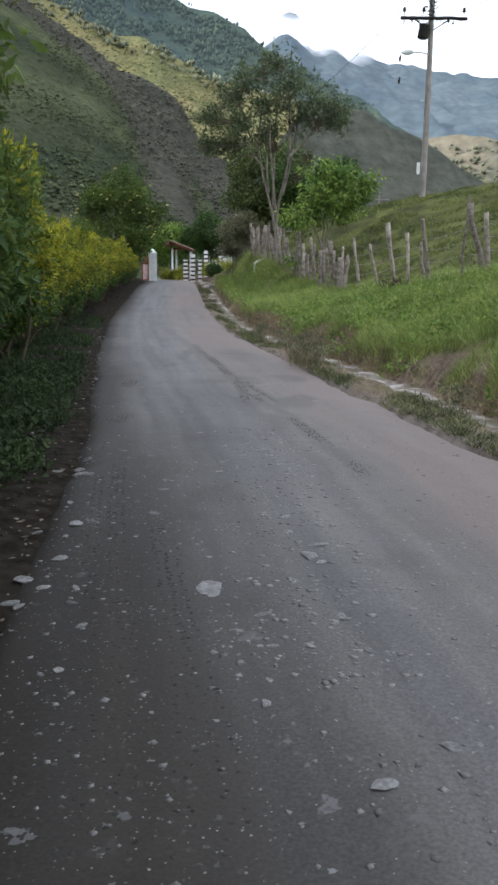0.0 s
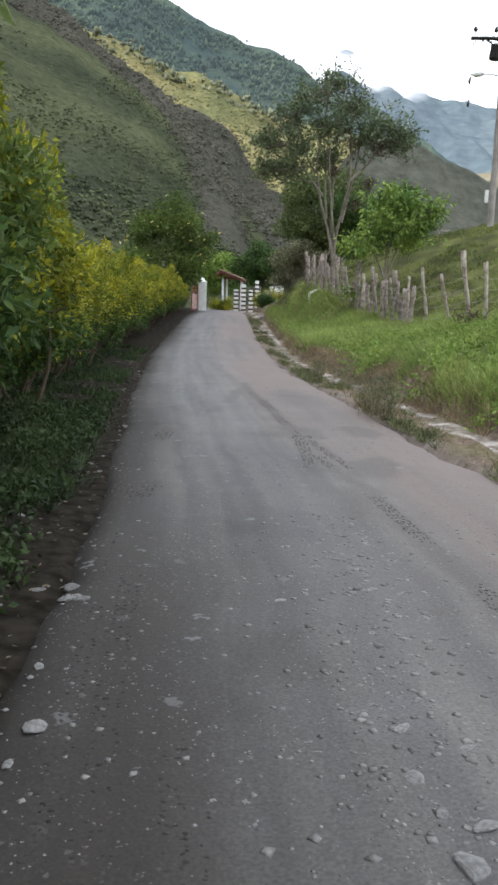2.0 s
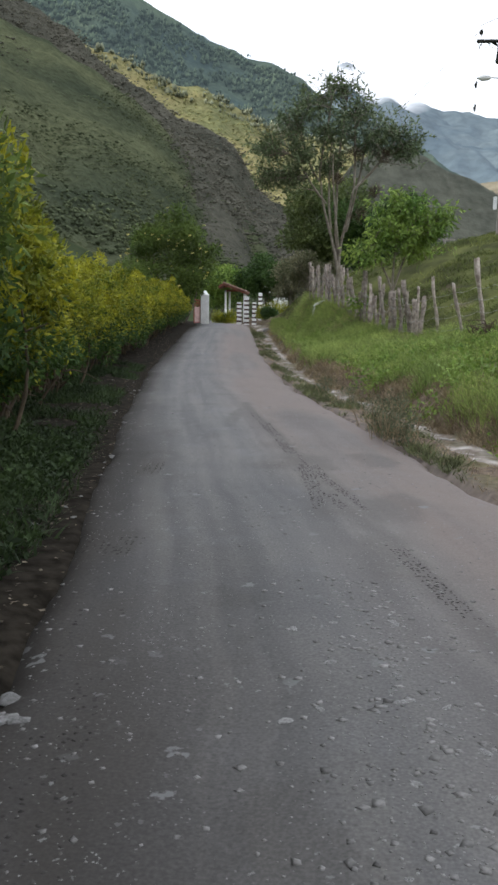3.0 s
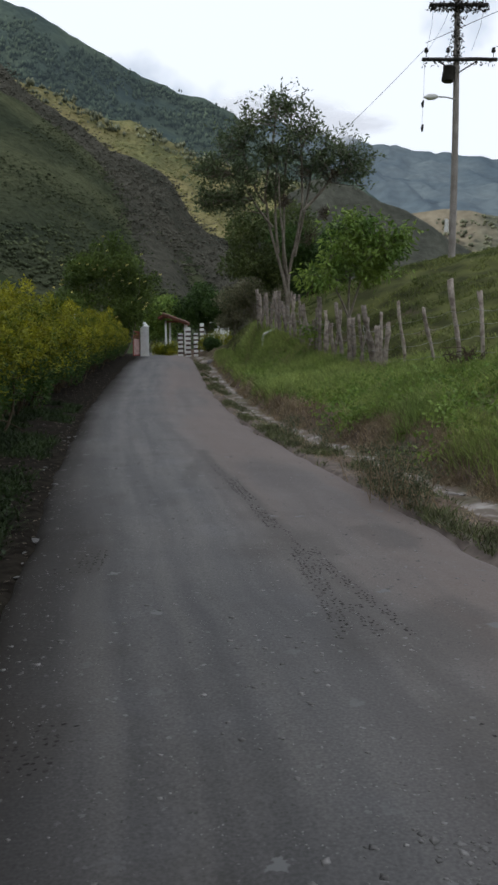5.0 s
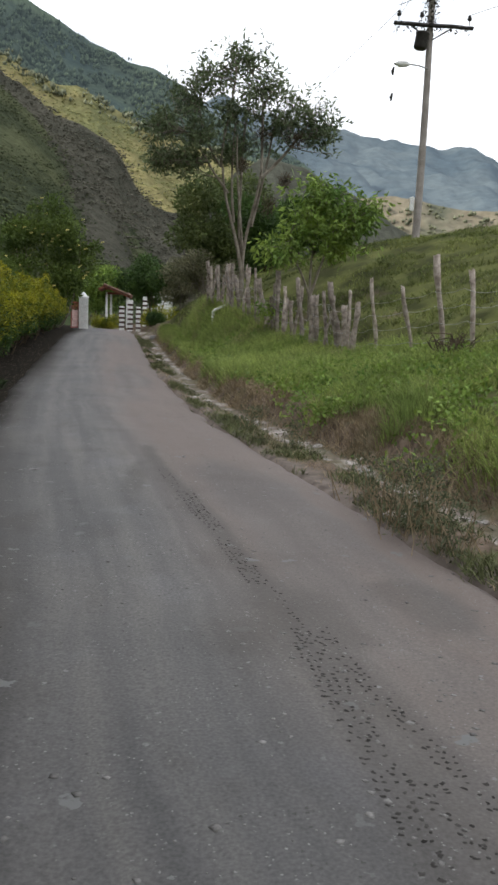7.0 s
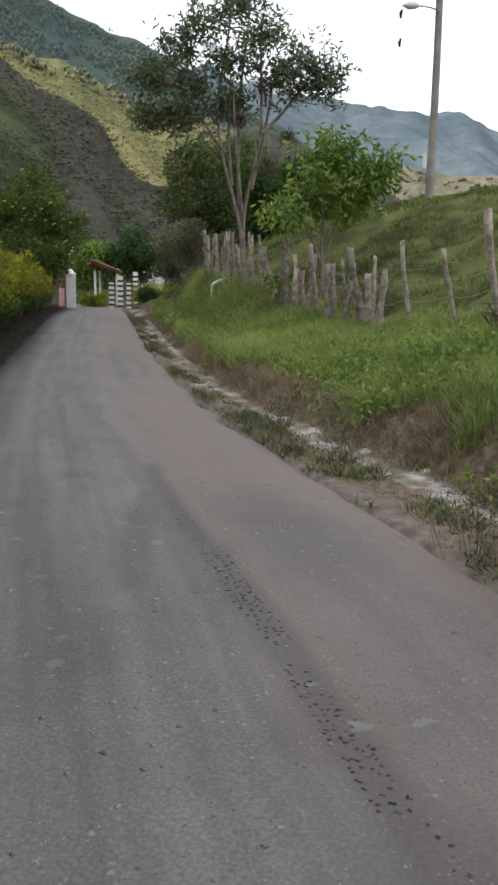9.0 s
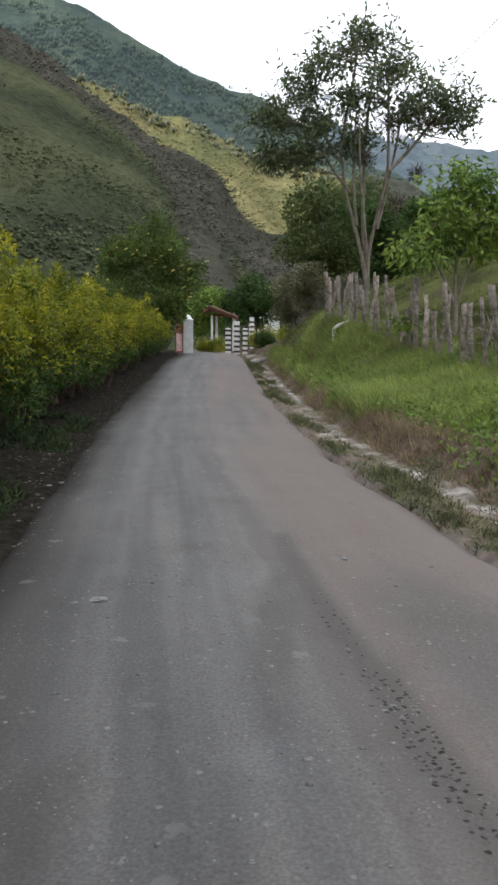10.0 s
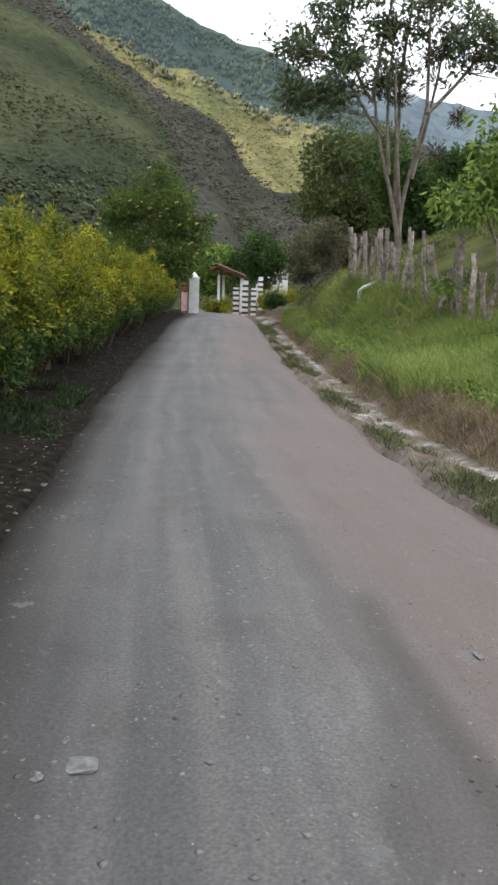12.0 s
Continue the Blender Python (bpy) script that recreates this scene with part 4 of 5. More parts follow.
def fence():
    rng = np.random.default_rng(12)
    root = thing("fence", pose(0, 0, 0), "rustic fence of leaning weathered wooden posts with barbed wire", "fence")
    for y, h, lean in POSTS:
        x = float(fence_x(y)) + rng.uniform(-0.06, 0.06)
        z = float(ground_z(x, y))
        r = rng.uniform(0.03, 0.066)
        n = 7
        t = np.linspace(0, 1, n)
        bend = rng.normal(0, 0.055, 2)
        p = np.stack([x - lean * t + bend[0] * np.sin(t * 5), y + bend[1] * np.sin(t * 4), z - 0.25 + (h + 0.25) * t], -1)
        v, f = tube(p, r * rng.uniform(0.72, 1.25, n), 8)
        top = np.arange(len(v) - 8, len(v))
        v[top, 2] += rng.uniform(-0.03, 0.03, 8)
        f = np.concatenate([f, [[top[0], top[1], top[2], top[3]], [top[0], top[3], top[4], top[7]], [top[4], top[5], top[6], top[7]]]])
        part("post", np_mesh("fence_post", v, f, M["post"], False), root)
    for k, frac in enumerate((0.25, 0.48, 0.7, 0.9)):
        pts = []
        for y, h, lean in POSTS:
            x = float(fence_x(y))
            hh = min(h, 1.25) * frac
            pts.append((x - lean * frac - 0.07, y, float(ground_z(x, y)) + hh))
        fine = []
        for a, b in zip(pts[:-1], pts[1:]):
            for t in (0, 0.33, 0.66):
                fine.append(np.array(a) * (1 - t) + np.array(b) * t - np.array((0, 0, 0.05 * t * (1 - t) * 4)))
        part("wire", np_mesh("fence_wire", *tube(fine, np.full(len(fine), 0.0045), 4), M["wire"]), root)


fence()


# ---------------------------------------------------------------- utility pole
def box(bm, cx, cy, cz, sx, sy, sz, bevel=0.0, m=None):
    r = bmesh.ops.create_cube(bm, size=1, matrix=(m or Matrix.Identity(4)) @ Matrix.Translation((cx, cy, cz)) @ Matrix.Diagonal((sx, sy, sz, 1)))
    if bevel:
        es = list({e for v in r["verts"] for e in v.link_edges})
        bmesh.ops.bevel(bm, geom=es, offset=bevel, segments=2, affect="EDGES")
    return bm


def lathe(profile, sides=12):
    """A turned body from (radius, height) pairs."""
    v, f = tube([(0, 0, h) for _, h in profile], [max(r, 0.001) for r, _ in profile], sides)
    return v, f


def ragged_arm(length, h, rng):
    """A crossarm overgrown with small air plants."""
    pieces = []
    p = np.stack([np.linspace(-length / 2, length / 2, 12), np.zeros(12), rng.normal(0, 0.008, 12)], -1)
    pieces.append(tube(p, np.full(12, h / 2), 4))
    return merge(pieces)


def utility_pole():
    rng = np.random.default_rng(33)
    x, y = 7.46, 39.0
    z = float(ground_z(x, y))
    root = thing("utility_pole", pose(x, y, z, 0, 0.3, 0), "tall grey wooden utility pole with two crossarms on the pasture crest", "utility pole")
    top = 14.6 - z
    t = np.linspace(0, 1, 12)
    part("shaft", np_mesh("pole_shaft", *tube(np.stack([0.03 * np.sin(t * 4), 0 * t, -0.5 + (top + 0.5) * t], -1), 0.145 - 0.045 * t, 12), M["pole"], True), root)
    for zz, ln, n_tuft in ((12.17 - z, 2.85, 14), (14.13 - z, 2.2, 60)):
        arm = part("crossarm", np_mesh("crossarm", *ragged_arm(ln, 0.15, rng), M["iron"]), root, "dark weathered crossarm overgrown with air plants")
        arm.location = (0.08 if ln > 2.5 else 0.0, -0.17, zz)
        pts = np.stack([rng.uniform(-ln / 2, ln / 2, n_tuft * 10), rng.normal(0, 0.06, n_tuft * 10), rng.uniform(-0.2, 0.08, n_tuft * 10)], -1)
        part("moss", np_mesh("air_plants", *leaves(pts, 0.14, 0.06, rng, droop=0.9), M["leaf_dark_moss"]), arm)["kind"] = "stuff"
        for px in ((-1.27, -0.45, 1.27) if ln > 2.5 else (-0.95, 1.0)):
            part("insulator", np_mesh("insulator", *lathe([(0.015, 0.05), (0.015, 0.2), (0.07, 0.21), (0.09, 0.27), (0.05, 0.3), (0.075, 0.33), (0.045, 0.38), (0.0, 0.4)], 10), M["iron"], True), arm).location = (px, 0, 0.04)
    pts = np.stack([rng.normal(0, 0.11, 520), rng.normal(-0.05, 0.11, 520), rng.uniform(12.2 - z, 14.5 - z, 520)], -1)
    part("shaft_moss", np_mesh("shaft_air_plants", *leaves(pts, 0.15, 0.05, rng, droop=0.9), M["leaf_dark_moss"]), root, "dark air plants on the upper shaft")["kind"] = "stuff"
    for x0, x1 in ((-0.95, -1.2), (-0.2, -1.15), (0.1, -0.42), (1.0, 0.5)):
        part("jumper_wire", np_mesh("jumper_wire", *tube([(x0, -0.2, 14.3 - z), ((x0 + x1) / 2 + 0.05, -0.25, 13.3 - z), (x1, -0.2, 12.45 - z)], [0.006] * 3, 4), M["iron"]), root)
    for side in (-1, 1):
        bm = bmesh.new()
        box(bm, 0, 0, 0, 0.85, 0.02, 0.05)
        part("brace", bm_mesh("brace", bm, M["iron"]), root).matrix_local = pose(side * 0.42, -0.16, 11.92 - z, 0, side * -32, 0)
    part("transformer", np_mesh("transformer", *lathe([(0.0, 0), (0.2, 0.01), (0.23, 0.06), (0.23, 0.5), (0.25, 0.52), (0.25, 0.56), (0.1, 0.62), (0.0, 0.63)], 16), M["iron"], True), root, "dark barrel-shaped transformer").matrix_local = pose(-0.38, -0.2, 11.33 - z, 0, 8, 0)
    lamp = part("lamp_arm", np_mesh("lamp_arm", *tube([(0, -0.1, 0), (-0.35, -0.2, 0.06), (-0.75, -0.3, 0.06), (-0.95, -0.35, 0.03)], [0.025] * 4, 8), M["wire"], True), root)
    lamp.location = (0, 0, 10.72 - z)
    part("lamp_head", np_mesh("lamp_head", *tube([(-0.7, -0.3, 0.05), (-0.85, -0.33, 0.05), (-1.1, -0.4, 0.02), (-1.3, -0.45, 0.0)], [0.02, 0.1, 0.12, 0.03], 10), M["white"], True), lamp, "pale street lamp head")
    part("drop_wire", np_mesh("drop_wire", *tube([(-1.24, -0.2, 12.2 - z), (-1.28, -0.25, 10.7 - z), (-1.33, -0.3, 9.65 - z)], [0.006] * 3, 4), M["wire"]), root)
    for zz in (10.53, 9.65):
        part("fuse", np_mesh("fuse", *tube([(-1.30, -0.25, zz - z - 0.13), (-1.31, -0.25, zz - z), (-1.27, -0.25, zz - z + 0.13)], [0.035, 0.06, 0.03], 8), M["iron"], True), root)
    bm = bmesh.new()
    box(bm, -0.25, -0.1, 6.03 - z, 0.14, 0.12, 0.5, 0.02)
    part("meter_box", bm_mesh("meter_box", bm, M["white"]), root, "small pale meter box")
    for k, (ex, ey, ez, sx, sz) in enumerate(((-8, 100, 14.5, -1.2, 12.25), (60, -40, 22, 1.33, 12.25), (56, -40, 22, -1.2, 12.45))):
        a, b = np.array((x + sx, y - 0.2, sz + 0.3)), np.array((ex, ey, ez))
        tt = np.linspace(0, 1, 24)[:, None]
        p = a + (b - a) * tt - np.array((0, 0, 2.2)) * 4 * tt * (1 - tt)
        tagged(new("power_cable", np_mesh("power_cable", *tube(p, np.full(24, 0.012), 4), M["iron"])), "thin dark power cable strung from the utility pole", "cable")


M["leaf_dark_moss"] = material("dark_air_plant", (0.06, 0.055, 0.045), (0.03, 0.028, 0.024), 3, 30, 0.9, 0, island=0.3)
utility_pole()


# ---------------------------------------------------------------- entrance at the road's end
def pillar(x, y, h, w, stripes):
    z = float(ground_z(x, y)) - 0.05
    root = thing("gate_pillar", pose(x, y, z, 0, 0, 6), "white-painted pillar with dark bands at the entrance" if stripes else "white limewashed gate pillar with a pointed cap", "gate pillar", "entrance pillars" if stripes else "")
    bm = bmesh.new()
    box(bm, 0, 0, h / 2, w, w, h, 0.02)
    part("shaft", bm_mesh("pillar_shaft", bm, M["white"]), root)
    if stripes:
        for k in range(stripes):
            bm = bmesh.new()
            box(bm, 0, 0, h * (k + 0.7 + 0.45 * (stripes % 2)) / (stripes + 0.7), w + 0.01, w + 0.01, 0.12, 0.004)
            part("band", bm_mesh("pillar_band", bm, M["brick_band"]), root, "dark brown brick band")
    else:
        part("cap", np_mesh("pillar_cap", *tube([(0, 0, h), (0, 0, h + 0.05), (0, 0, h + 0.1), (0, 0, h + 0.3), (0, 0, h + 0.34)], [w * 0.75, w * 0.75, w * 0.5, w * 0.2, 0.002], 4), M["white"]), root).rotation_euler = (0, 0, radians(45))
    return root


def entrance():
    pillar(-7.15, 60.0, 2.0, 0.55, 0)
    pillar(-4.86, 60.2, 1.58, 0.31, 5)
    pillar(-4.36, 60.3, 1.94, 0.31, 6)
    pillar(-4.03, 63.0, 1.7, 0.28, 5)
    pillar(-3.72, 65.0, 2.0, 0.28, 6)
    z = float(ground_z(-7.6, 59.6))
    gate = thing("iron_gate", pose(-7.46, 59.95, z, 0, 0, 250), "red-painted iron gate leaf standing open against the white pillar", "gate")
    bm = bmesh.new()
    for cx, cz, sx, sz in ((0.45, 0.15, 0.9, 0.05), (0.45, 1.65, 0.9, 0.05), (0.45, 0.9, 0.9, 0.05), (0.02, 0.9, 0.05, 1.55), (0.88, 0.9, 0.05, 1.55)):
        box(bm, cx, 0, cz, sx, 0.045, sz, 0.008)
    part("gate_frame", bm_mesh("gate_frame", bm, M["red"]), gate)
    for k in range(6):
        bm = bmesh.new()
        box(bm, 0.14 + k * 0.125, 0, 0.9, 0.025, 0.025, 1.5)
        part("bar", bm_mesh("gate_bar", bm, M["red"]), gate)
    bm = bmesh.new()
    box(bm, 0.45, 0.03, 0.7, 0.8, 0.012, 1.0)
    part("panel", bm_mesh("gate_panel", bm, M["pink"]), gate, "faded pink sheet panel")

    # small tiled shelter behind the pillars
    x0, y0 = -6.3, 66.0
    z = float(ground_z(x0, y0))
    hut = thing("shelter", pose(x0 + 0.2, y0, z) @ Matrix.Diagonal((0.66, 1, 1, 1)), "small open shelter with a clay-tiled roof and white columns", "shelter")
    for cx, cy in ((-0.35, -0.2), (-0.05, 0.9), (1.75, -0.2), (1.75, 0.9)):
        bm = bmesh.new()
        box(bm, cx, cy, 1.25, 0.2, 0.2, 2.5, 0.015)
        part("column", bm_mesh("shelter_column", bm, M["white"]), hut)
    slope = math.degrees(math.atan2(0.62, 2.5))
    roof_m = pose(0.75, 0.3, 2.62, 0, slope, 0)
    bm = bmesh.new()
    box(bm, 0, 0, -0.04, 2.7, 2.2, 0.14)
    roof = part("roof", bm_mesh("shelter_roof", bm, M["timber"]), hut)
    roof.matrix_local = roof_m
    for k in range(5):
        bm = bmesh.new()
        box(bm, 0, -1.0 + k * 0.5, -0.09, 2.7, 0.09, 0.13)
        part("rafter", bm_mesh("rafter", bm, M["timber"]), roof)
    bm = bmesh.new()
    for k in range(9):
        for q in range(6):
            v, f = tube([(-1.38 + q * 0.46, -1.05 + k * 0.262, 0.05 + 0.006 * (q % 2)), (-0.88 + q * 0.46, -1.05 + k * 0.262, 0.04)], [0.12, 0.1], 8)
            vs = [bm.verts.new(c * np.array((1, 1, 0.7))) for c in v]
            for a in f:
                bm.faces.new([vs[i] for i in a])
    part("roof_tiles", bm_mesh("roof_tiles", bm, M["tile"], True), roof)["kind"] = "stuff"
    bm = bmesh.new()
    box(bm, 0, 0, 0, 0.75, 2.2, 0.14)
    part("roof_wing", bm_mesh("roof_wing", bm, M["timber"]), hut).matrix_local = pose(-0.75, 0.3, 2.78, 0, -24, 0)
    for dz, cx, ln in ((2.42, 0.75, 2.4), (2.72, 0.1, 1.3)):
        bm = bmesh.new()
        box(bm, cx, -0.25, dz, ln, 0.1, 0.14)
        part("beam", bm_mesh("shelter_beam", bm, M["timber"]), hut)

    # far house wall beyond the entrance
    zz = float(ground_z(-3.6, 84))
    house = thing("house", pose(-3.6, 84, zz), "small white-walled house partly hidden by trees", "house")
    bm = bmesh.new()
    box(bm, 0, 1.5, 1.9, 2.6, 3, 3.8)
    part("wall", bm_mesh("house_wall", bm, M["white"]), house)
    bm = bmesh.new()
    box(bm, 0, 1.5, 3.9, 3.2, 3.6, 0.16, 0.02, pose(0, 0, 0, 6, 0, 0))
    part("roof", bm_mesh("house_roof", bm, M["tile"]), house)
    bm = bmesh.new()
    box(bm, -0.4, -0.02, 2.2, 0.7, 0.06, 0.9)
    part("window", bm_mesh("house_window", bm, M["iron"]), house)


M["brick_band"] = material("dark_brick_band", (0.11, 0.055, 0.045), (0.05, 0.035, 0.03), 8, 50, 0.9, 0.3)
M["pink"] = material("faded_pink_sheet", (0.62, 0.42, 0.38), (0.5, 0.33, 0.3), 4, 30, 0.7, 0.1)
entrance()


# ---------------------------------------------------------------- bushes and trees round the entrance
def lumps_in(rng, n, sx, sy, z0, z1, r0, r1):
    return [(rng.uniform(-sx, sx), rng.uniform(-sy, sy), rng.uniform(z0, z1), rng.uniform(r0, r1), rng.uniform(r0, r1), rng.uniform(r0, r1) * 0.8) for _ in range(n)]


def at_ground(x, y, rz=0.0, sink=0.0):
    return pose(x, y, float(ground_z(x, y)) - sink, 0, 0, rz)


RNG = np.random.default_rng(77)
shrub("flowering_tree", "leafy green shrub tree dotted with pale yellow flowers", "tree", lumps_in(RNG, 16, 1.9, 1.2, 1.0, 5.8, 0.7, 1.2) + [(0.3, 0, 6.6, 0.6, 0.7, 0.9), (1.0, 0, 6.0, 0.4, 0.5, 0.8), (-0.7, 0, 6.3, 0.4, 0.5, 0.7), (-1.9, 0, 4.2, 0.9, 1.0, 1.0), (1.9, 0, 3.6, 0.9, 1.0, 0.9), (2.6, 0, 4.6, 0.5, 0.5, 0.4), (0, 0, 1.4, 1.5, 1.0, 1.0)], 18000, 0.22, "leaf_fresh_dark", 81, at_ground(-8.9, 57.5), 12, 6, stem_mat="bark", flowers=110)
shrub("flowering_bush", "leafy green bush dotted with yellow flowers behind the hedge", "bush", lumps_in(RNG, 7, 1.6, 1.0, 1.0, 3.2, 0.8, 1.1), 6000, 0.2, "leaf_fresh_dark", 82, at_ground(-10.7, 55.5), 8, 3, flowers=10)
shrub("light_green_tree", "bright green bushy tree behind the entrance", "tree", lumps_in(RNG, 9, 1.6, 1.2, 1.5, 4.6, 1.0, 1.5), 8000, 0.28, "leaf_fresh", 83, at_ground(-8.6, 76), 8, 4)
shrub("dark_green_tree", "dark green rounded tree behind the shelter", "tree", lumps_in(RNG, 9, 1.7, 1.2, 2.2, 5.0, 1.0, 1.4), 8000, 0.28, "leaf_green", 84, at_ground(-3.9, 76), 8, 4)
shrub("dark_bush", "large dark olive bush beyond the tall tree", "bush", lumps_in(RNG, 16, 2.4, 1.5, 1.5, 5.6, 0.9, 1.4), 17000, 0.22, "leaf_olive", 85, at_ground(1.2, 50), 16, 5)
shrub("dry_bush", "grey-brown dry twiggy bush by the roadside", "bush", lumps_in(RNG, 9, 1.1, 0.8, 0.4, 1.8, 0.5, 0.8), 5000, 0.14, "leaf_dry", 86, at_ground(-0.9, 47.5), 14, 2, stem_mat="bark")
shrub("dry_bush", "grey-brown dry twiggy bush below the dark bush", "bush", lumps_in(RNG, 8, 1.0, 0.8, 0.4, 1.9, 0.5, 0.7), 4500, 0.14, "leaf_dry", 87, at_ground(0.2, 45.0), 14, 2, stem_mat="bark")
shrub("yellow_bush", "yellow-green clipped bush between the entrance pillars", "bush", lumps_in(RNG, 8, 0.75, 0.4, 0.3, 1.0, 0.35, 0.55), 4500, 0.1, "leaf_yellow", 88, at_ground(-6.0, 62.5), 6, 1)
for k, (bx, by) in enumerate(((-2.6, 60.0), (-1.3, 58.8))):
    shrub("yellow_bush", "yellow-green bush beside the entrance pillars", "bush", lumps_in(RNG, 6, 0.75, 0.4, 0.4, 1.1, 0.4, 0.55), 3500, 0.1, "leaf_yellow", 89 + k, at_ground(bx, by), 6, 1)
shrub("low_bush", "low green bush at the road's end", "bush", lumps_in(RNG, 5, 0.6, 0.4, 0.2, 0.6, 0.3, 0.45), 2500, 0.12, "leaf_green", 92, at_ground(-2.5, 54.0), 5, 1)
shrub("dark_bush", "dark green bush behind the young tree", "bush", lumps_in(RNG, 9, 1.4, 1.0, 1.0, 3.2, 0.7, 1.1), 8000, 0.2, "leaf_green", 93, at_ground(4.0, 44.5), 9, 3)
shrub("dark_bush", "dark green bush behind the fence", "bush", lumps_in(RNG, 8, 1.2, 0.9, 0.6, 2.6, 0.7, 1.0), 7000, 0.18, "leaf_green", 94, at_ground(2.2, 42.5), 9, 3)
for k, (bx, by, bz) in enumerate(((6.3, 57, 3.0), (8.0, 56, 3.2), (9.8, 58, 3.3), (11.5, 60, 3.3))):
    shrub("pale_bush", "pale cream flowering bush beyond the pasture crest", "bush", lumps_in(RNG, 6, 0.9, 0.7, 0.6, 4.0, 0.6, 0.8), 3000, 0.2, "leaf_pale", 95 + k, at_ground(bx, by), 6, 2)
TALL = Matrix.Diagonal((1.25, 1.15, 1.5, 1))
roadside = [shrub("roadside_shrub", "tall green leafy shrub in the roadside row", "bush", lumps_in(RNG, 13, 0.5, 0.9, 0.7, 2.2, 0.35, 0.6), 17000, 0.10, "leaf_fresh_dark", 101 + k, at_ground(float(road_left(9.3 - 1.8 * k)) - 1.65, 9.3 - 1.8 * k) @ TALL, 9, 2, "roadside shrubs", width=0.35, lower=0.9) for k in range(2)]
# copies beside and behind the start are unseen, added to shade the road
for k in range(2, 12):
    copy_thing(roadside[k % 2], at_ground(float(road_left(9.3 - 1.8 * k)) - 1.65, 9.3 - 1.8 * k, 180 * (k % 3)) @ TALL)
# slanting stakes of the field fence behind the hedge
for k, (sx, sy) in enumerate(((-8.9, 46.0), (-8.2, 46.4))):
    p = np.array([(sx, sy, 0.2), (sx, sy, 2.4), (sx + 0.16, sy, 3.0)])
    tagged(new("stake", np_mesh("stake", *tube(p, [0.05, 0.045, 0.04], 7), M["white"])), "pale bent fence stake behind the hedge", "stake", "bent stakes")


# ---------------------------------------------------------------- grass, litter, stones
def blades(pts, length, width, rng, lean=0.4):
    n = len(pts)
    d = rng.normal(size=(n, 3)) * lean
    d[:, 2] = 1
    d /= np.linalg.norm(d, axis=1)[:, None]
    a = rng.uniform(0, 6.28, n)
    s = np.stack([np.cos(a), np.sin(a), 0 * a], -1) * width * rng.uniform(0.6, 1.2, (n, 1))
    ln = np.asarray(length).reshape(-1, 1) * rng.uniform(0.5, 1.3, (n, 1))
    bend = rng.normal(size=(n, 3)) * [1, 1, 0] * ln * 0.35
    mid = pts + d * ln * 0.55 + bend * 0.3
    v = np.stack([pts - s, pts + s, mid + s * 0.7, mid - s * 0.7, pts + d * ln + bend - [0, 0, 1] * ln * 0.15], 1)
    i = np.arange(n)[:, None] * 5
    return v.reshape(-1, 3), np.concatenate([i + [0, 1, 2], i + [0, 2, 3], i + [3, 2, 4]])


def scatter(n, rng, y0, y1, f_lo, f_hi, toward=1.0):
    y = y0 + (y1 - y0) * rng.uniform(0, 1, n) ** toward
    t = rng.uniform(0, 1, n)
    x = f_lo(y) + (f_hi(y) - f_lo(y)) * t
    return x, y


def grass(name, label, x, y, length, width, mat, rng, k=7, spread=0.05, lean=0.4):
    x = np.repeat(x, k) + rng.normal(0, spread, len(x) * k)
    y = np.repeat(y, k) + rng.normal(0, spread, len(y) * k)
    pts = np.stack([x, y, ground_z(x, y) - 0.02], -1)
    ln = np.repeat(length, k) if np.ndim(length) else length
    tagged(new(name, np_mesh(name, *blades(pts, np.full(len(pts), 1.0) * ln, width, rng, lean), mat)), label, "grass", kind="stuff")


M["weed_dark"] = material("dark_weed", (0.05, 0.078, 0.024), (0.02, 0.032, 0.012), 2, 20, 0.7, 0, island=0.35, translucent=0.25)
M["grass_verge"] = material("dusty_verge_blade", (0.15, 0.16, 0.07), (0.07, 0.08, 0.036), 1.5, 8, 0.8, 0, island=0.5, translucent=0.2)
G = np.random.default_rng(5)
x, y = scatter(46000, G, 7, 46, lambda y: road_right(y) + 1.55 - 0.4 * ease((y - 18) / 6), lambda y: fence_x(y) + 0.3, 1.2)
keep = fbm(x * 0.9, y * 0.9, 3, 14) > 0.3 + 0.22 * (1 - ease((x - road_right(y) - 1.4) / 0.8))
grass("bank_grass", "long green grass on the roadside bank", x[keep], y[keep], 0.40 * (0.4 + fbm(x[keep] * 0.7, y[keep] * 0.7, 3, 15)), 0.007, M["grass"], G, k=6, spread=0.06)
x, y = scatter(1500, G, 7, 42, lambda y: road_right(y) + 1.3, lambda y: fence_x(y) - 0.2, 1.2)
keep = fbm(x * 0.6, y * 0.6, 3, 24) > 0.5
x, y = x[keep], y[keep]
pts = np.repeat(np.stack([x, y, ground_z(x, y) + 0.13], -1), 26, 0) + G.normal(size=(len(x) * 26, 3)) * [0.13, 0.13, 0.08]
tagged(new("bank_herbs", np_mesh("bank_herbs", *leaves(pts, 0.085, 0.045, G, up=0.5), M["leaf_fresh"])), "broad-leaved green herbs among the bank grass", "herbs", kind="stuff")
x, y = scatter(7000, G, 7, 46, lambda y: road_right(y) + 1.3 - 0.4 * ease((y - 18) / 6), lambda y: road_right(y) + 1.95 - 0.3 * ease((y - 18) / 6), 1.2)
keep = fbm(x * 0.8, y * 0.8, 3, 26) > 0.42
x, y = x[keep], y[keep]
grass("dry_bank_grass", "dry brown grass hanging over the eroded lip", x, y, 0.2, 0.005, M["grass_dry"], G, lean=0.9)
x, y = scatter(7500, G, 5, 50, lambda y: road_right(y) + 0.02, lambda y: road_right(y) + 0.6, 1.1)
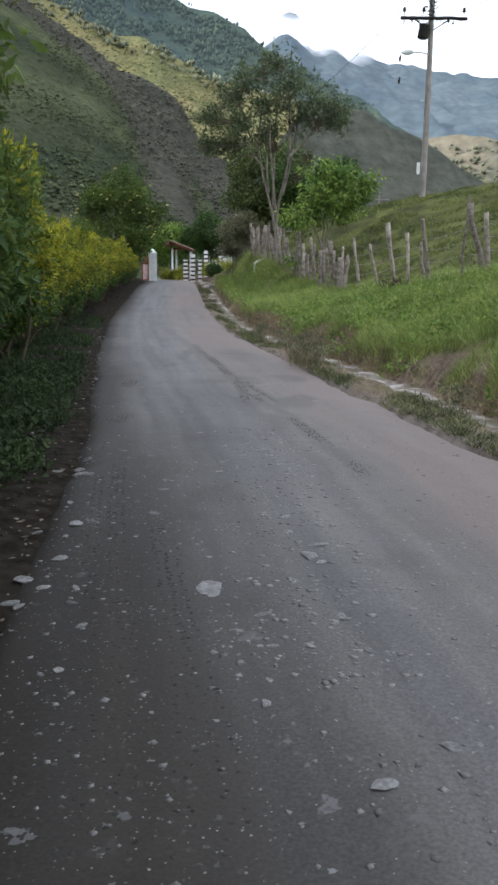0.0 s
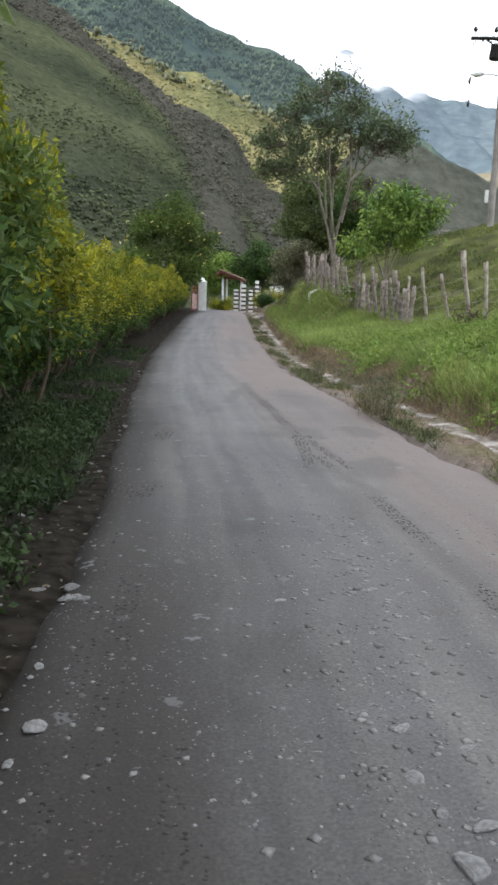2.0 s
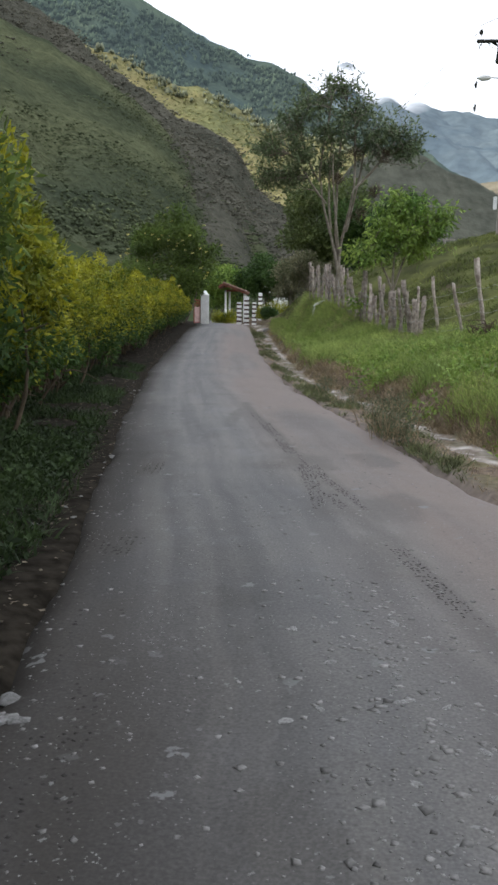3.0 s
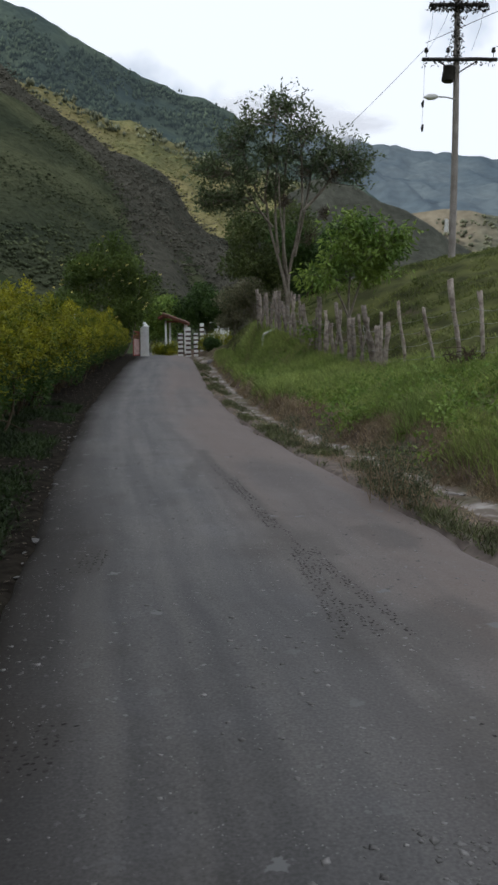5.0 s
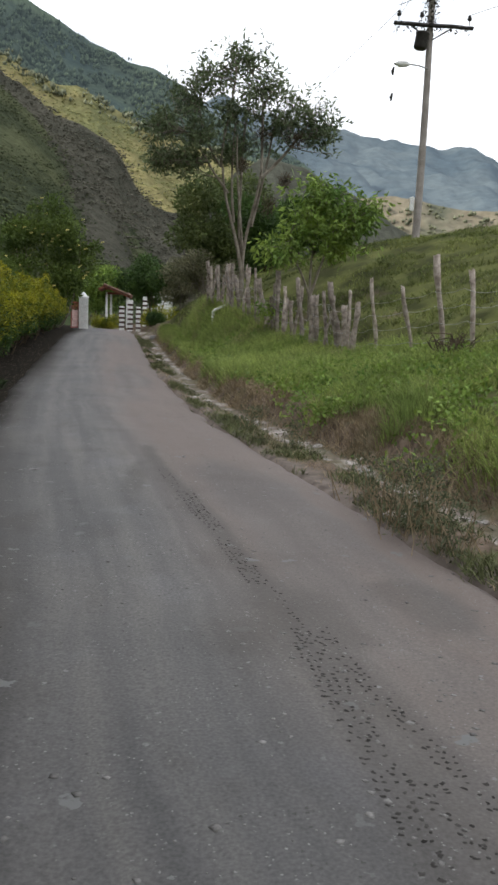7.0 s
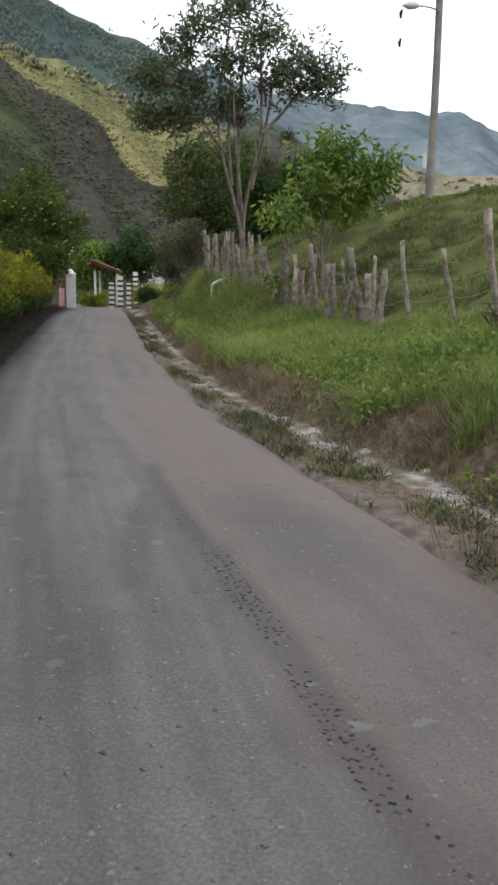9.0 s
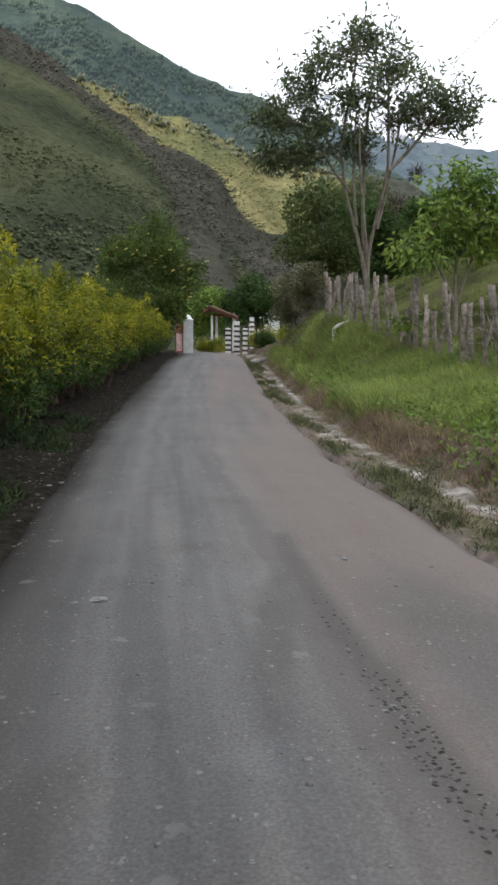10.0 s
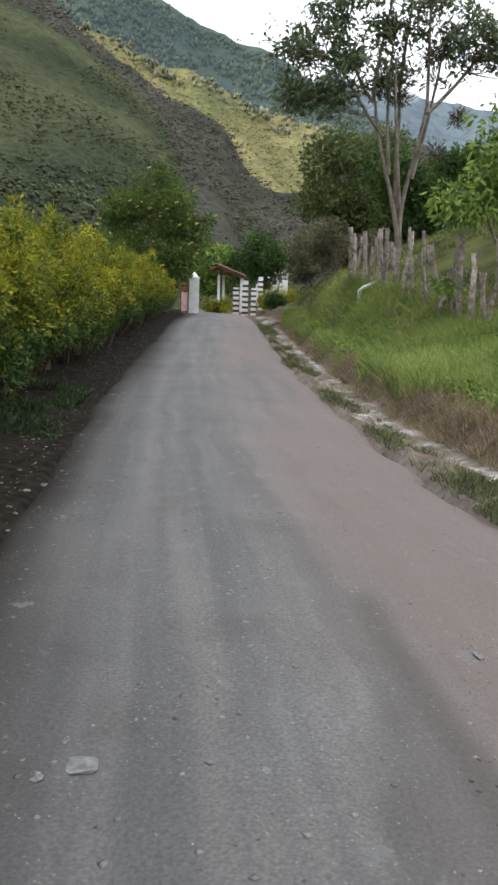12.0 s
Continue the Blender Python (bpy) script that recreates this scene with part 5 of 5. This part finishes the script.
keep = fbm(x * 1.6, y * 1.2, 3, 16) > 0.5
grass("verge_grass", "short patchy grass on the road's verge", x[keep], y[keep], 0.12 * (0.4 + 1.2 * fbm(x[keep] * 2, y[keep] * 2, 2, 27)), 0.006, M["grass_verge"], G, lean=0.8)
x, y = scatter(1200, G, 5, 50, lambda y: road_right(y) + 0.05, lambda y: road_right(y) + 0.6, 1.1)
grass("dry_verge_grass", "dry straw among the verge grass", x, y, 0.10, 0.004, M["grass_dry"], G, lean=1.0)
x, y = scatter(26000, G, 12, 46, lambda y: fence_x(y) + 0.2, lambda y: fence_x(y) + 13, 1.0)
keep = fbm(x * 0.8, y * 1.6, 3, 18) > 0.47
grass("pasture_grass", "short cropped tussocky pasture grass", x[keep], y[keep], 0.17, 0.012, M["grass_pasture"], G, k=6, spread=0.1, lean=0.8)
x, y = scatter(5200, G, 7, 46, lambda y: road_right(y) + 1.5 - 0.4 * ease((y - 18) / 6), lambda y: fence_x(y) + 0.2, 1.2)
keep = fbm(x * 1.3, y * 1.3, 3, 28) > 0.5
grass("mixed_dry_grass", "brown dry blades mixed into the bank grass", x[keep], y[keep], 0.3, 0.005, M["grass_dry"], G, k=6, spread=0.07, lean=0.6)
x, y = scatter(1600, G, 25, 38, lambda y: fence_x(y) - 1.0, lambda y: fence_x(y) + 0.2, 1.0)
keep = fbm(x * 0.8, y * 0.8, 3, 19) > 0.5
grass("dry_fence_grass", "tall dry brown grass at the fence foot", x[keep], y[keep], 0.4, 0.006, M["grass_dry"], G)
x, y = scatter(11000, G, 1, 26, lambda y: road_left(y) - 2.6, lambda y: road_left(y) - 0.25, 1.4)
keep = fbm(x * 1.2, y * 0.8, 3, 20) > 0.47 - 0.04 * (y < 7)
grass("hedge_weeds", "sparse green weeds below the hedge", x[keep], y[keep], 0.18, 0.010, M["weed_dark"], G, k=7, lean=1.0)
x, y = scatter(3500, G, 1, 16, lambda y: road_left(y) - 2.4, lambda y: road_left(y) - 0.35, 1.0)
keep = fbm(x * 1.1, y * 0.8, 3, 25) > 0.47 - 0.05 * (y < 7)
x, y = x[keep], y[keep]
pts = np.repeat(np.stack([x, y, ground_z(x, y) + 0.06], -1), 12, 0) + G.normal(size=(len(x) * 12, 3)) * [0.09, 0.09, 0.05]
tagged(new("ground_weeds", np_mesh("ground_weeds", *leaves(pts, 0.07, 0.035, G, up=0.5), M["weed_dark"])), "broad-leaved weeds on the dark soil below the hedge", "weeds", kind="stuff")
x, y = scatter(5000, G, 1.5, 40, lambda y: road_left(y) - 2.0, lambda y: road_left(y) + 0.15, 1.3)
pts = np.stack([x, y, ground_z(x, y) + 0.012], -1)
v, f = leaves(pts, 0.05, 0.03, G, droop=0)
v[:, 2] = np.repeat(pts[:, 2], 4) + (v[:, 2] - np.repeat(pts[:, 2], 4)) * 0.25
tagged(new("leaf_litter", np_mesh("leaf_litter", v, f, M["litter"])), "dry leaf litter on the dark soil under the hedge", "litter", kind="stuff")

# weeds standing in the drain
for k, (wx, wy, hh) in enumerate(((0.88, 13.63, 0.6), (0.81, 14.81, 0.4), (1.03, 13.89, 0.5), (0.88, 14.14, 0.45), (1.03, 13.21, 0.4), (0.62, 18.2, 0.35), (2.35, 9.4, 0.35), (0.2, 19.6, 0.3))):
    rng = np.random.default_rng(200 + k)
    root = thing("drain_weed", at_ground(wx, wy), "grey-green stalky weed beside the drain", "weed", "drain weeds")
    pts = rng.normal(size=(34, 3)) * [0.11, 0.11, 0]
    part("stalk_mass", np_mesh("weed_stalks", *blades(pts, np.full(34, hh * 1.25), 0.005, rng, 0.25), M["grass_dry"]), root)["kind"] = "stuff"
    pts = rng.normal(size=(420, 3)) * [0.1, 0.1, 0] + np.stack([np.zeros(420), np.zeros(420), rng.uniform(0.02, hh, 420)], -1)
    part("foliage", np_mesh("weed_foliage", *leaves(pts, 0.06, 0.012, rng, up=0.6), M["leaf_weed"]), root)


def stone_mesh(seed, flat=0.45):
    rng = np.random.default_rng(seed)
    bm = bmesh.new()
    bmesh.ops.create_icosphere(bm, subdivisions=2, radius=0.5)
    cut = [(Vector(rng.normal(size=3)) * Vector((1, 1, 0.35))).normalized() for _ in range(8)]
    for v in bm.verts:
        c = v.co.copy()
        for d in cut:
            k = c.dot(d)
            if k > 0.31:
                c -= d * (k - 0.31)
        v.co = Vector((c.x * rng.uniform(0.96, 1.08), c.y * 0.75 * rng.uniform(0.95, 1.05), c.z * flat))
    return bm_mesh("stone", bm, M["stone"])


STONES = [(-1.48, 6.46, 0.09), (-1.26, 6.33, 0.13), (-1.04, 5.03, 0.13), (-0.98, 4.39, 0.12), (-1.11, 4.11, 0.15), (-0.97, 3.97, 0.08), (-1.24, 4.90, 0.08), (-1.03, 3.76, 0.08), (-0.80, 3.94, 0.08), (-0.69, 3.09, 0.06),
          (-0.12, 3.96, 0.24), (0.37, 4.36, 0.13), (0.27, 4.78, 0.10), (0.27, 5.09, 0.09), (0.46, 4.55, 0.11), (0.15, 3.29, 0.06), (0.47, 3.54, 0.07), (0.55, 3.21, 0.07), (0.12, 2.83, 0.07), (0.72, 2.51, 0.09), (0.47, 2.32, 0.10),
          (-1.31, 6.53, 0.14), (-1.20, 6.32, 0.10), (-2.28, 12.40, 0.17), (-2.22, 16.05, 0.19), (-2.31, 15.94, 0.06), (-1.62, 16.02, 0.05), (-0.76, 17.03, 0.09)]
stone_kinds = [stone_mesh(300 + k, (0.3, 0.45, 0.6, 0.35, 0.5)[k % 5]) for k in range(7)]

drain_kinds = []
for me in stone_kinds:
    me = me.copy()
    me.materials[0] = M["pale_stone"]
    drain_kinds.append(me)


def surface_z(x, y):
    on = road_left(y) < x < road_right(y)
    return float(road_surface(np.array(x), np.array(y))) if on else float(ground_z(x, y))


def put_stone(x, y, size, k, label, group, sink=0.12, flat=1.0, kinds=None):
    ob = new("stone", (kinds or stone_kinds)[k % 7])
    ob.matrix_world = pose(x, y, surface_z(x, y) + size * sink * flat, G.uniform(-6, 6), G.uniform(-6, 6), G.uniform(0, 360)) @ Matrix.Diagonal((size * G.uniform(1.0, 1.25), size * G.uniform(0.75, 1.05), size * flat, 1))
    tagged(ob, label, "stone", group)


for k, (sx, sy, size) in enumerate(STONES):
    big_flat = size > 0.18
    put_stone(sx, sy, size * 1.05, k, "flat pale stone bedded in the dirt road" if sx > -0.6 or big_flat else "pale grey stone lying at the road's edge", "stones on the road", -0.04 if big_flat else 0.02, 0.22 if big_flat else 0.5)
for k in range(48):
    y = 2.4 + 20 * G.uniform() ** 1.4
    x = float(road_left(y)) + G.normal(-0.25, 0.25)
    put_stone(x, y, G.uniform(0.03, 0.1), k, "pale grey stone lying at the road's edge", "stones at the road's edge", 0.04, 0.6)
for k in range(96):
    y = 3.0 + 4.6 * G.uniform() ** 1.1
    x = 0.42 + G.normal(0, 0.2) - 0.03 * y
    put_stone(x, y, 0.014 + 0.085 * G.uniform() ** 2.5, k, "small pale stone bedded in the dirt road", "small stones bedded in the road", -0.05, 0.36)
for k in range(100):
    y = 8.5 + 40 * G.uniform() ** 1.4
    x = float(road_right(y)) + G.normal(1.0, 0.22) - 0.45 * float(ease((y - 18) / 6))
    put_stone(x, y, 0.04 + 0.26 * G.uniform() ** 3, k, "flat pale stone in the roadside drain", "drain stones", 0.03, 0.4, drain_kinds)
for k, (sx, sy, size) in enumerate(((-2.35, 46.6, 0.5), (-1.7, 45.6, 0.3), (-0.95, 35.0, 0.3), (-1.15, 36.0, 0.22))):
    put_stone(sx, sy, size, k + 2, "white stone lying in the roadside drain", "white stones", 0.2, 0.8)


def gravel():
    n = 10000
    y = 1.5 + 26 * G.uniform(0, 1, n) ** 1.4
    s = np.where(G.uniform(0, 1, n) < 0.5, G.normal(0.55, 0.16, n), G.uniform(0.0, 1.0, n))
    s = np.where(G.uniform(0, 1, n) < 0.12, np.abs(G.normal(0, 0.08, n)), s)
    s = np.clip(s, -0.05, 1.0)
    x = road_left(y) + s * (road_right(y) - road_left(y))
    # a washed-out streak of coarser chips down the middle
    bed = np.arange(n) < 1500
    y = np.where(bed, 2.9 + 5.2 * G.uniform(0, 1, n), y)
    x = np.where(bed, 0.42 - 0.03 * y + G.normal(0, 0.26, n), x)
    z = road_surface(x, y)
    keep = fbm(x * 1.5, y * 0.9, 3, 91) > 0.42
    keep = keep | bed
    x, y, z, bed = x[keep], y[keep], z[keep], bed[keep]
    n = len(x)
    size = (0.004 + 0.02 * G.uniform(0, 1, n) ** 4) * np.where(bed, 1.3, 1.0)
    o = np.array([(1, 0, 0), (0, 1, 0), (-1, 0, 0), (0, -1, 0), (0, 0, 0.16), (0, 0, -0.5)], float)
    v = o[None] * G.uniform(0.6, 1.3, (n, 6, 1)) * size[:, None, None]
    a = G.uniform(0, 6.28, n)
    c, sn = np.cos(a)[:, None], np.sin(a)[:, None]
    v = np.stack([v[..., 0] * c - v[..., 1] * sn, v[..., 0] * sn + v[..., 1] * c, v[..., 2]], -1) + np.stack([x, y, z], -1)[:, None]
    i = np.arange(n)[:, None] * 6
    f = np.concatenate([i + t for t in ([0, 1, 4], [1, 2, 4], [2, 3, 4], [3, 0, 4], [1, 0, 5], [2, 1, 5], [3, 2, 5], [0, 3, 5])])
    tagged(new("gravel", np_mesh("gravel", v.reshape(-1, 3), f, M["gravel"])), "loose pale gravel strewn over the dirt road", "gravel", kind="stuff")


gravel()


def tyre_track(name, line, rows, rng, gap=0.05):
    """Dark wet tread clods pressed into the dirt in rows along a line."""
    line = curve(*line, soft=1.0), line[0][0], line[-1][0]
    y = np.arange(line[1], line[2], gap)
    pieces = []
    for yy in y:
        for off in rows:
            if rng.uniform() < 0.3 or vnoise(np.array(yy * 1.4), np.array(off * 9), 5) < 0.36:
                continue
            cx, cy = float(line[0](yy)) + off + rng.normal(0, 0.008), yy + rng.normal(0, 0.012)
            w, d = rng.uniform(0.005, 0.012), rng.uniform(0.004, 0.009)
            a = rng.normal(0.5 if off > 0 else -0.5, 0.3)
            q = np.array([(-w, -d), (0, -d * 1.2), (w, -d * 0.6), (w, d), (0, d * 0.8), (-w, d)]) * rng.uniform(0.7, 1.3, (6, 1))
            q = np.stack([q[:, 0] * math.cos(a) - q[:, 1] * math.sin(a), q[:, 0] * math.sin(a) + q[:, 1] * math.cos(a)], -1) + (cx, cy)
            ring = np.column_stack([q, road_surface(q[:, 0], q[:, 1]) + 0.0005])
            mid = np.array([[cx, cy, float(road_surface(np.array(cx), np.array(cy))) + 0.004]])
            v = np.concatenate([ring, mid])
            pieces.append((v, [[k, (k + 1) % 6, 6] for k in range(6)]))
    tagged(new(name, np_mesh(name, *merge(pieces), M["clod"])), "dark tyre tread marks pressed into the dirt road", "tyre track", kind="stuff")


M["clod"] = material("damp_tread_soil", (0.068, 0.063, 0.059), (0.045, 0.042, 0.039), 8, 60, 1.0, 0.3, 0.005, island=0.3)
T = np.random.default_rng(6)
for line, rows, gap in TRACKS:
    tyre_track("tyre_track", line, rows, T, gap)

# bent white plastic pipe end poking out of the bank
pipe = np.array([(0.62, 35.3, 2.13), (0.3, 35.3, 1.98), (0.08, 35.3, 1.88), (0.02, 35.3, 1.82), (0.0, 35.3, 1.3)])
tagged(new("plastic_pipe", np_mesh("plastic_pipe", *tube(pipe, [0.042] * 5, 10), M["pvc"], True)), "bent white plastic pipe sticking out of the grass bank", "pipe")
# heap of dry brush at the fence foot
rng = np.random.default_rng(61)
bz = float(ground_z(3.6, 21.4))
brush = thing("brush_heap", pose(3.6, 21.4, bz), "heap of dark dry brush and roots at the fence foot", "brush heap")
tw = [tube(*limb(rng.normal(size=3) * [0.2, 0.1, 0.02], rng.normal(size=3) * [0.2, 0.16, 0.05] + np.array([0, 0, rng.uniform(0.2, 0.45)]), 0.022, 0.006, rng, 0.2, 5), 5) for _ in range(90)]
part("twigs", np_mesh("brush_twigs", *merge(tw), M["twig"], True), brush)

# sprout of fresh leaves on a fence post, and a far pole with a short crossarm
rng = np.random.default_rng(62)
sprout = thing("post_sprout", pose(1.42, 30.75, float(ground_z(1.42, 30.75)) + 0.75), "fresh green leaves sprouting from a fence post", "sprout")
pts = rng.normal(size=(130, 3)) * [0.2, 0.12, 0.14]
part("foliage", np_mesh("sprout_foliage", *leaves(pts, 0.17, 0.07, rng, droop=0.6), M["leaf_fresh"]), sprout)
part("stem", np_mesh("sprout_stem", *tube([(0.1, 0, -0.75), (0.05, 0, -0.3), (0, 0, 0.1)], [0.02, 0.015, 0.01], 6), M["bark"], True), sprout)
fz = float(ground_z(8.5, 60))
far_pole = thing("small_pole", pose(8.5, 60, fz), "small grey wooden pole with a short crossarm", "pole")
part("shaft", np_mesh("small_pole_shaft", *tube([(0, 0, -0.3), (0, 0, 6.9 - fz)], [0.09, 0.07], 8), M["pole"], True), far_pole)
bm = bmesh.new()
box(bm, 0, -0.1, 6.4 - fz, 1.3, 0.09, 0.1)
part("crossarm", bm_mesh("small_crossarm", bm, M["pole"]), far_pole)
